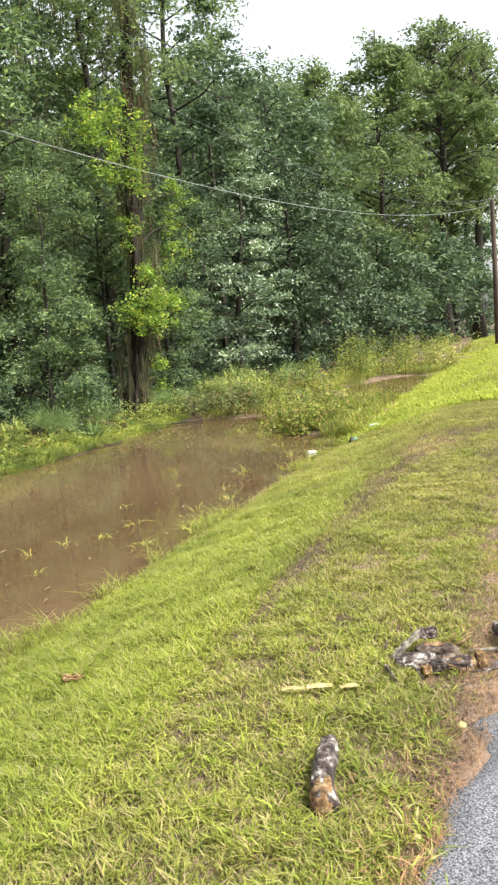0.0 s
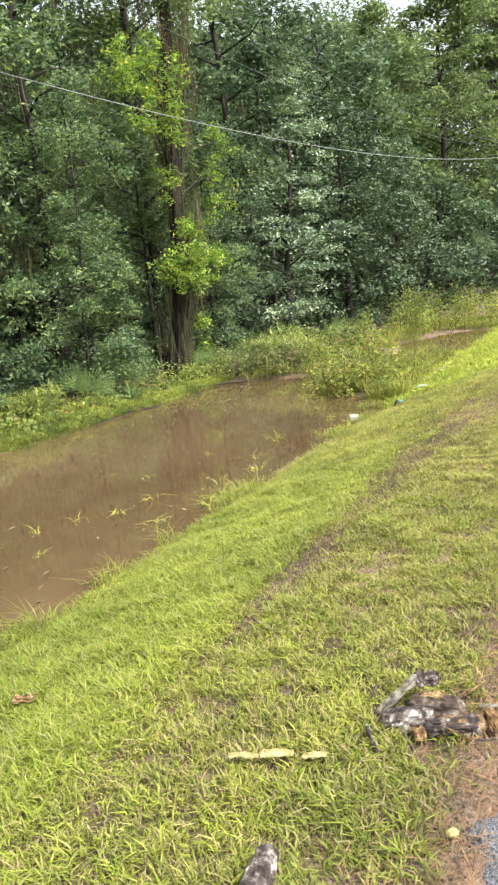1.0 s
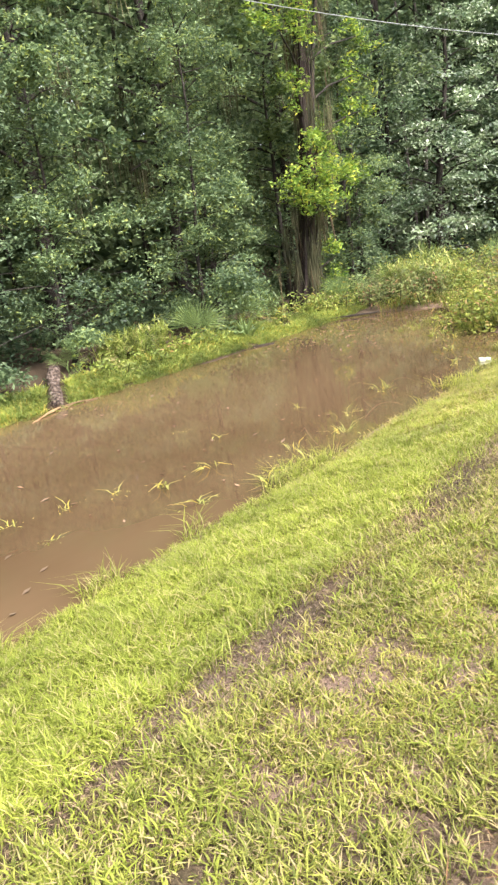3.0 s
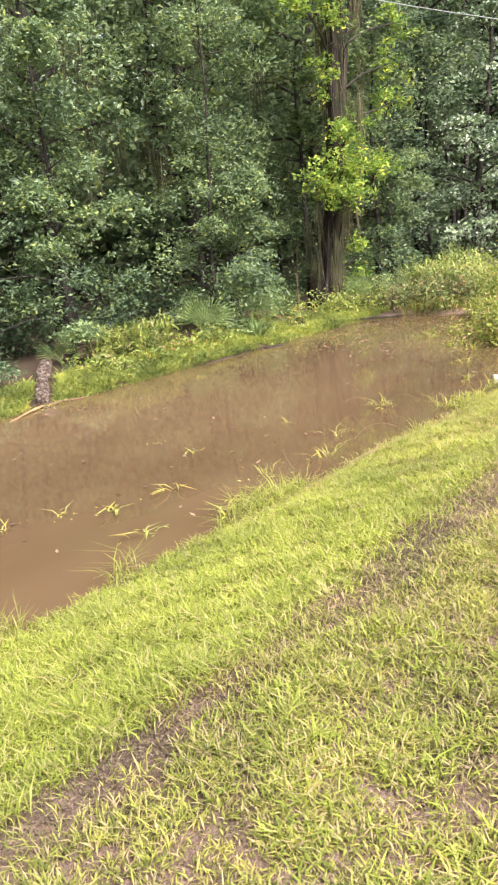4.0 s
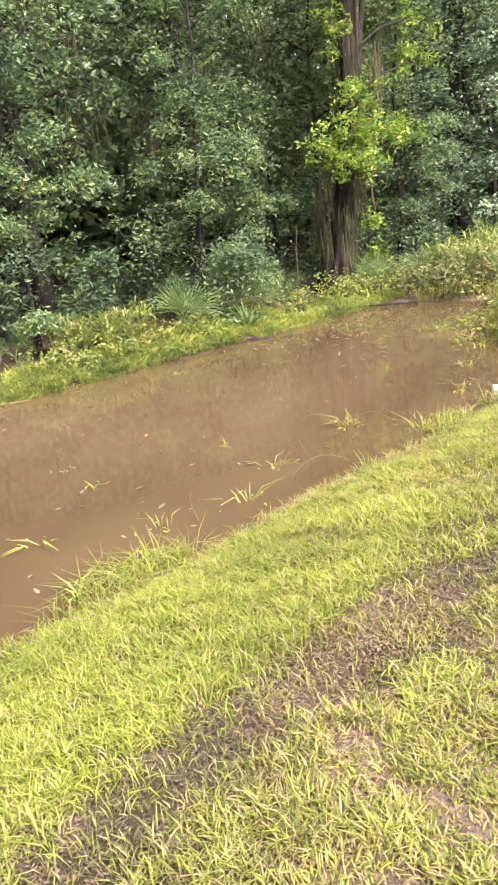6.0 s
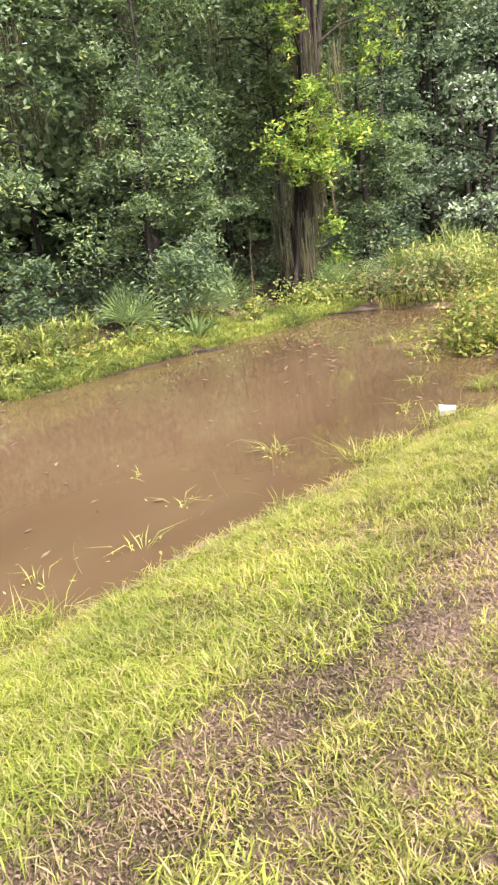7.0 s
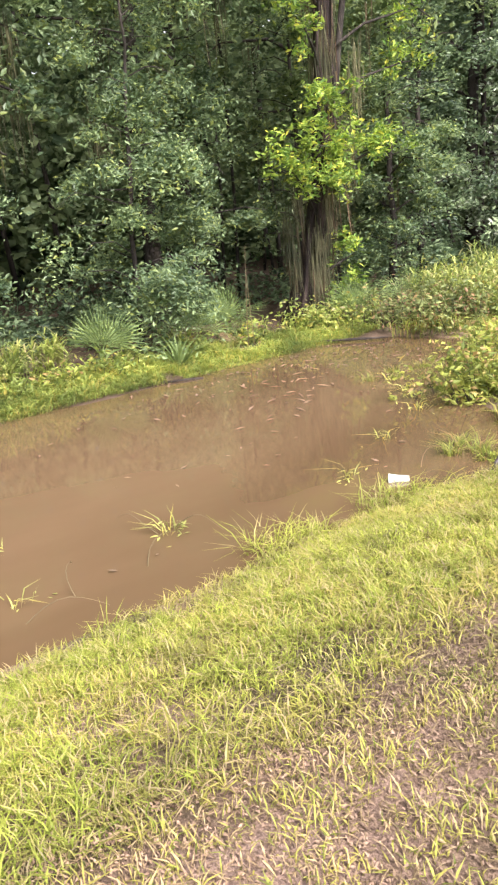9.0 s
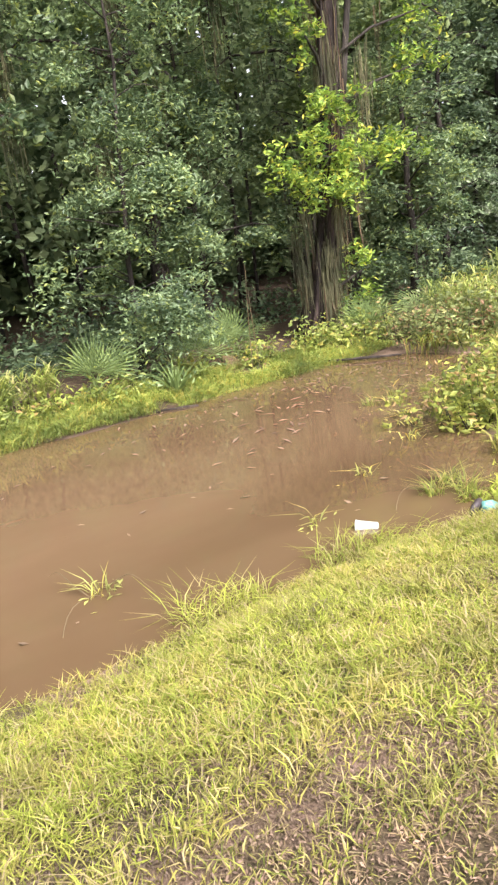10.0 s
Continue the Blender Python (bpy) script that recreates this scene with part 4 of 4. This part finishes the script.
# arching tussocks of yellow-green marsh grass, and thin tufts out in the shallows
for x, y, c, l in ((-4.0, 15.0, 110, 0.5), (-3.8, 16.0, 120, 0.55), (-4.35, 16.7, 120, 0.55), (-3.65, 17.3, 120, 0.5), (-4.7, 15.7, 100, 0.5), (-3.45, 15.6, 90, 0.42), (-3.5, 18.2, 100, 0.45), (-4.2, 18.0, 110, 0.55), (-5.0, 17.6, 110, 0.6),
                   (-5.65, 14.1, 34, 0.2), (-5.45, 14.35, 30, 0.22), (-5.75, 14.6, 34, 0.2), (-5.2, 14.5, 30, 0.22), (-5.55, 14.95, 34, 0.22), (-4.95, 14.8, 34, 0.26), (-5.25, 15.3, 36, 0.25),
                   (-3.35, 12.3, 60, 0.2), (-3.2, 12.45, 60, 0.22), (-3.45, 12.55, 50, 0.2), (-3.05, 12.35, 50, 0.18)):
    strap_plant("grass_tussock", "arching tussock of yellow-green marsh grass in shallow water", "grass", x, y, max(float(ground_z(x, y)), WATER - 0.05), c, l, 0.013 if l > 0.3 else 0.008, M_MARSH, 0.9, 0.5, "marsh tussocks")

# two tall bare reeds at the waterline
for dx, h, t in ((0, 1.55, 0.04), (0.14, 1.2, -0.14)):
    q = np.linspace(0, 1, 6)
    ob = new("reed", fast_mesh("reed", *tube(np.stack([t * q, 0.05 * q * q, h * q], 1), 0.006 - 0.003 * q, 5), M_STRAW))
    ob.matrix_basis = pose(-8.45, 14.75 + dx, -0.38)
    tagged(ob, "tall dry pale reed standing at the waterline", "reed", "reeds")

# plants drowned in the flood: pale straps that break the surface
DROWNED = "half-drowned yellow-green plant breaking the muddy surface"


def drowned(x, y, count, length, width):
    """A few bent straps above the surface and loose leaves spread flat on it."""
    reseed(x, y)
    ob = thing("drowned_plant", DROWNED, "plant", (x, y, WATER), group="drowned plants")
    v, f = sprigs(rng.normal(0, 0.035, count), rng.normal(0, 0.035, count), np.full(count, -0.02), length * 0.75 * rng.uniform(0.5, 1.2, count), width * 0.7, 0.9, 1.1)
    part("shoot", fast_mesh("shoot", v, f, M_FLOAT), ob)
    length *= 0.8
    k = 3 + count // 2
    c = np.stack([rng.normal(0, length * 0.55, k), rng.normal(0, length * 0.75, k), np.full(k, 0.006)], 1)
    for one in c:
        v, f = leaves(one[None], length * 0.32, 0.3, 0.9)
        v[:, 2] = np.clip(v[:, 2], 0.003, 0.02)
        part("floating_leaf", fast_mesh("floating_leaf", v, f, M_FLOAT), ob)


for x, y, c, l, w in ((-4.12, 6.56, 9, 0.16, 0.022), (-4.07, 7.1, 8, 0.16, 0.022), (-3.3, 6.9, 10, 0.20, 0.022), (-3.55, 6.35, 9, 0.18, 0.022), (-4.4, 6.3, 8, 0.12, 0.014), (-4.55, 5.95, 8, 0.12, 0.014),
                      (-3.15, 7.15, 5, 0.18, 0.02), (-4.62, 7.9, 5, 0.12, 0.022), (-3.91, 10.0, 22, 0.22, 0.012), (-3.65, 11.46, 12, 0.2, 0.016), (-4.05, 12.36, 12, 0.22, 0.016), (-3.75, 8.9, 8, 0.2, 0.012),
                      (-4.5, 9.1, 6, 0.14, 0.01), (-4.7, 5.5, 8, 0.14, 0.014), (-4.1, 5.4, 6, 0.1, 0.014), (-3.45, 8.3, 10, 0.2, 0.012), (-3.6, 7.7, 9, 0.18, 0.012), (-5.2, 8.0, 4, 0.1, 0.01),
                      (-4.4, 13.3, 14, 0.24, 0.018), (-5.0, 13.9, 14, 0.2, 0.016), (-5.5, 14.2, 12, 0.2, 0.016), (-4.7, 13.7, 12, 0.2, 0.016), (-5.3, 15.0, 12, 0.22, 0.016)):
    drowned(x, y, c, l, w)

# long bent stalks arching out of the water near the tufts
for x, y, a, l in ((-3.95, 10.05, 20, 0.42), (-3.9, 9.95, 200, 0.38), (-3.55, 9.6, 120, 0.4), (-3.5, 8.8, 60, 0.45), (-3.55, 9.15, 160, 0.35), (-3.35, 11.9, 100, 0.35), (-3.45, 7.9, 150, 0.4)):
    q = np.linspace(0, 1, 8)
    ob = new("bent_stalk", fast_mesh("bent_stalk", *tube(np.stack([l * q, 0.03 * np.sin(q * 5), 0.13 * np.sin(q * 2.6) - 0.01], 1), 0.0032 - 0.002 * q, 4), M_STRAW))
    ob.matrix_basis = pose(x, y, WATER - 0.01, 0, 0, a)
    tagged(ob, "dry bent stalk arching out of the water", "stalk", "bent stalks")

# leaf litter afloat, thickest by the far bank
n = 420
x = np.concatenate([rng.normal(-7.2, 0.8, 150), rng.uniform(-7.8, -5.2, 120), rng.uniform(-8.1, -3.4, 150)])
y = np.concatenate([rng.uniform(12.5, 16.2, 150), rng.uniform(14.8, 16.5, 120), rng.uniform(4.0, 15.5, 150)])
v, f = leaves(np.stack([x, y, np.full(n, WATER + 0.006)], 1), 0.07, 0.4, 0.96)
v[:, 2] = np.maximum(WATER + 0.003, np.minimum(v[:, 2], WATER + 0.02))
tagged(new("floating_litter", fast_mesh("floating_litter", v, f, M_DRIFT)), "brown leaves and flecks afloat on the water", "litter", kind="stuff")

n = 95
x, y = rng.uniform(-7.8, -5.2, n), rng.uniform(11.8, 16.6, n)
v, f = leaves(np.stack([x, y, np.full(n, WATER + 0.008)], 1), 0.17, 0.17, 0.97)
v[:, 2] = np.clip(v[:, 2], WATER + 0.004, WATER + 0.018)
tagged(new("drift_flecks", fast_mesh("drift_flecks", v, f, M_DRIFT)), "pale strips of bark and reed adrift on the water", "litter", kind="stuff")

# ---- dead wood ----
reseed(5, 5)
def gnarled(points, radius, amount, squash=1.0, sides=30, seed=0.0):
    """A tube with ridges along its grain, cracks and knots; squash flattens it."""
    v, f = tube(points, radius, sides)
    pts = np.asarray(points)
    d = pts[-1] - pts[0]
    d = d / np.linalg.norm(d)
    out = []
    for p in v:
        c = pts[np.argmin(((pts - p) ** 2).sum(1))]
        q = p - d * (np.dot(p - pts[0], d) * 0.72)
        s = Vector(q) * (0.9 / max(radius.max(), 1e-3)) + Vector((seed, seed * 2.3, 0))
        k = 1 + amount * (0.8 * noise.noise(s * 0.6) + 0.7 * noise.noise(s * 1.9) - 0.9 * abs(noise.noise(s * 4.0)) + 0.15)
        out.append(c + (p - c) * k * [1, 1, squash])
    return np.array(out), f


def log_thing(name, label, ends, radius, material, wob=0.12, end_mat=None, squash=1.0, crook=0.25):
    a, b = np.array(ends[0], float), np.array(ends[1], float)
    ob = thing(name, label, "log", tuple(a))
    seed = 7.3 * a[0] + 3.1 * a[1]
    q = np.linspace(0, 1, 31)[:, None]
    p = (b - a) * q + np.array([[0.6 * math.sin(3 * seed), math.cos(5 * seed), 0.5]]) * radius * crook * np.sin(q * (4 + math.sin(seed)))
    r = radius * (1 + 0.12 * np.sin(q[:, 0] * 11 + seed)) * np.interp(q[:, 0], (0, 0.04, 0.8, 0.96, 1), (0.7, 1, 1, 0.85, 0.45))
    part("bark", fast_mesh("bark", *gnarled(p, r, wob * 2.4, squash, seed=seed), material), ob)
    if end_mat:
        d = (b - a) / np.linalg.norm(b - a)
        e = np.array([p[0] - d * 0.014, p[0] - d * 0.008, p[0] + d * radius * 1.4, p[0] + d * radius * 2.8, p[0] + d * radius * 3.6])
        part("rotten_end", fast_mesh("rotten_end", *gnarled(e, np.array([0.55, 0.9, 1.06, 1.0, 0.75]) * radius, wob * 2.6, squash, seed=seed + 1), end_mat, True), ob, "orange rotten broken end")
    return ob


log_thing("short_log", "short lichen-blotched log with an orange rotten end in the grass", ((-0.55, 1.80, 0.30), (-0.625, 2.13, 0.305)), 0.033, M_LICHEN, 0.14, M_ROT)
BROKEN = "broken branch with black bark and white lichen"
log_thing("broken_branch", BROKEN, ((-0.51, 2.72, 0.295), (-0.37, 2.775, 0.305)), 0.037, M_LICHEN, 0.2, squash=0.75)
log_thing("broken_branch", BROKEN, ((-0.24, 2.765, 0.305), (-0.44, 2.71, 0.295)), 0.032, M_LICHEN, 0.22, M_ROT, squash=0.8)
log_thing("broken_branch", "crooked pale grey branch propped up over the dead wood", ((-0.53, 2.745, 0.305), (-0.435, 2.89, 0.365)), 0.0125, M_GREYWOOD, 0.25, crook=0.7)
log_thing("broken_branch", "black knotty end of a broken branch", ((-0.445, 2.875, 0.355), (-0.385, 2.92, 0.35)), 0.02, M_LICHEN, 0.3)
log_thing("bark_slab", "slab of tan wood blotched with white lichen", ((-0.44, 2.83, 0.30), (-0.29, 2.82, 0.315)), 0.046, M_LOG, 0.22, squash=0.55)
log_thing("bark_slab", "orange crumbling piece of rotten wood", ((-0.42, 2.845, 0.325), (-0.35, 2.86, 0.32)), 0.02, M_ROT, 0.25, squash=0.6)
log_thing("bark_slab", "orange crumbling piece of rotten wood", ((-0.405, 2.672, 0.295), (-0.375, 2.69, 0.30)), 0.016, M_ROT, 0.25)
log_thing("bark_slab", "orange curl of rotten bark", ((-0.20, 2.76, 0.29), (-0.225, 2.80, 0.34)), 0.016, M_ROT, 0.3)
log_thing("broken_branch", "lichen-covered branch lying on the asphalt edge", ((-0.06, 2.84, 0.32), (-0.17, 3.12, 0.315)), 0.028, M_LICHEN, 0.15, M_ROT)
log_thing("twig", "thin pale grey stick in the grass", ((-0.255, 2.85, 0.31), (-0.14, 2.885, 0.315)), 0.006, M_GREYWOOD, crook=1.2)
log_thing("twig", "lichen-blotched twig in the grass", ((-0.48, 2.565, 0.30), (-0.54, 2.67, 0.312)), 0.006, M_LICHEN, crook=0.8)
for a, b, r in (((-0.87, 2.44, 0.297), (-0.79, 2.47, 0.298), 0.012), ((-0.785, 2.475, 0.30), (-0.70, 2.50, 0.302), 0.016), ((-0.67, 2.495, 0.298), (-0.61, 2.525, 0.30), 0.013)):
    log_thing("wood_chip", "pale yellow split piece of wood in the grass", (a, b), r, M_PALE, 0.1, squash=0.35)
log_thing("fallen_log", "brown scaly fallen log lying from the bank into the water", ((-8.10, 8.77, -0.37), (-9.12, 9.62, 0.0)), 0.092, M_LOG, 0.14)
for a, b in (((-7.95, 8.70, -0.345), (-7.62, 7.98, -0.35)), ((-7.93, 8.74, -0.345), (-7.84, 9.28, -0.35))):
    log_thing("driftwood", "tan ragged driftwood awash beside the fallen log", (a, b), 0.017, M_PALMDEAD, 0.35, squash=0.6, crook=1.4)
for a, b in (((-8.5, 13.0, -0.33), (-8.05, 13.6, -0.35)), ((-8.6, 14.2, -0.32), (-8.1, 15.6, -0.33)), ((-8.15, 15.7, -0.32), (-7.3, 16.5, -0.32)), ((-8.0, 12.6, -0.35), (-7.7, 13.3, -0.355))):
    log_thing("driftwood", "thin grey driftwood stick at the waterline", (a, b), 0.018, M_BARK)
log_thing("rust_stone", "reddish lump of broken wood on the slope", ((-2.20, 3.0, -0.03), (-2.12, 3.06, -0.05)), 0.024, M_ROT, 0.3, squash=0.5)

# twigs and crumbs of bark round the broken branches
for k in range(9):
    x0, y0, a = -0.36 + rng.normal(0, 0.14), 2.78 + rng.normal(0, 0.12), rng.uniform(0, math.pi)
    l = rng.uniform(0.04, 0.11)
    log_thing("twig", "thin grey twig beside the broken branches", ((x0, y0, 0.30), (x0 + l * math.cos(a), y0 + l * math.sin(a), 0.30 + rng.uniform(0.0, 0.03))), rng.uniform(0.002, 0.004), M_LICHEN if k % 3 else M_ROT)

# ---- litter ----
q = np.array([0.0, 0.004, 0.01, 0.075, 0.138, 0.143, 0.144])
r = np.array([0.001, 0.026, 0.027, 0.033, 0.041, 0.043, 0.001])
cup = thing("foam_cup", "white tapered foam cup floating on its side", "cup", (-3.25, 11.63, WATER + 0.008), 216)
part("cup_body", fast_mesh("cup_body", *tube(np.stack([q, q * 0, q * 0], 1), r, 20), M_WHITE, True), cup)
part("cup_rim", fast_mesh("cup_rim", *tube([[0.137, 0, 0], [0.141, 0, 0], [0.145, 0, 0]], [0.043, 0.046, 0.043], 20), M_WHITE, True), cup, "rolled white rim")
shoe = thing("litter_bag", "crumpled teal and white plastic litter with a dark rim", "litter", (-2.73, 11.97, float(ground_z(-2.76, 11.98)) + 0.01), 20)
g = np.linspace(0, 1, 9)
part("sheet", fast_mesh("sheet", *tube(np.stack([g * 0.42, 0.03 * np.sin(g * 9), 0.05 + 0.02 * np.cos(g * 7)], 1), 0.052 * np.array([0.7, 1, 0.85, 1.1, 0.9, 1, 0.8, 0.6, 0.2]), 12, 0.14), M_TEAL, True), shoe)
a = np.linspace(0, 2 * math.pi, 13)
part("rim", fast_mesh("rim", *tube(np.stack([np.sin(a) * 0.02 - 0.035, np.cos(a) * 0.062, 0.055 + np.sin(a) * 0.05], 1), np.full(13, 0.024), 9), M_BLACK, True), shoe, "dark rubbery rim")
board = thing("plastic_sheet", "flat dirty white plastic sheet lying on the slope", "litter", (-2.72, 13.2, float(ground_z(-2.6, 13.2)) + 0.045), 15)
v, f = tube(np.stack([g * 0.46, 0.02 * np.sin(g * 6), g * 0], 1), np.array([0.06, 0.1, 0.12, 0.12, 0.13, 0.12, 0.1, 0.08, 0.03]), 14, 0.08)
v[:, 2] = v[:, 2] * 0.12 + 0.02 * np.sin(v[:, 0] * 14)
part("sheet", fast_mesh("sheet", v, f, M_WHITE, True), board)
for x, y, s in ((-0.24, 2.32, 0.018), (-0.30, 1.75, 0.012), (-0.12, 3.5, 0.02), (0.02, 2.0, 0.012)):
    ob = new("pebble", fast_mesh("pebble", *tube([[-s, 0, 0], [-s * 0.6, 0, 0.003], [0, 0, 0.004], [s * 0.7, 0, 0.002], [s, 0, 0]], [s * 0.2, s * 0.55, s * 0.7, s * 0.5, s * 0.1], 8, 0.1), M_PALE, True))
    ob.matrix_basis = pose(x, y, 0.31 if x > -0.2 else 0.29, 0, 0, 40)
    tagged(ob, "small pale stone at the asphalt edge", "stone", "stones")

# ---- pole and wires ----
px, py = -1.75, 44.0
pz = float(ground_z(px, py))
pole = thing("utility_pole", "plain dark wooden utility pole on the verge", "pole", (px, py, pz - 0.1))
part("pole_shaft", fast_mesh("pole_shaft", *tube([[0, 0, 0], [-0.02, 0, 4], [-0.05, 0, 7.6], [-0.05, 0, 7.75]], [0.15, 0.13, 0.11, 0.09], 14), M_POLE, True), pole)
part("bracket", fast_mesh("bracket", *tube([[-0.1, 0, 7.4], [-0.25, 0, 7.42], [-0.3, 0, 7.46]], [0.03, 0.03, 0.05], 8), M_WIRE, True), pole)
for (ax, ay, az), (bx, by, bz), sag, r in (((-12.2, -2.0, 7.3), (px - 0.25, py, pz + 7.35), 2.0, 0.009), ((-10.2, -2.0, 9.4), (px - 0.05, py, pz + 7.7), 2.5, 0.005),
                                           ((-9.2, -2.0, 10.4), (px - 0.05, py, pz + 7.72), 2.7, 0.005)):
    q = np.linspace(0, 1, 40)
    p = np.stack([ax + (bx - ax) * q, ay + (by - ay) * q, az + (bz - az) * q - 4 * sag * q * (1 - q)], 1)
    tagged(new("overhead_wire", fast_mesh("overhead_wire", *tube(p, np.full(40, r), 5), M_WIRE if r > 0.006 else M_CABLE, True)), "thin grey overhead wire strung along the road", "wire", "wires")
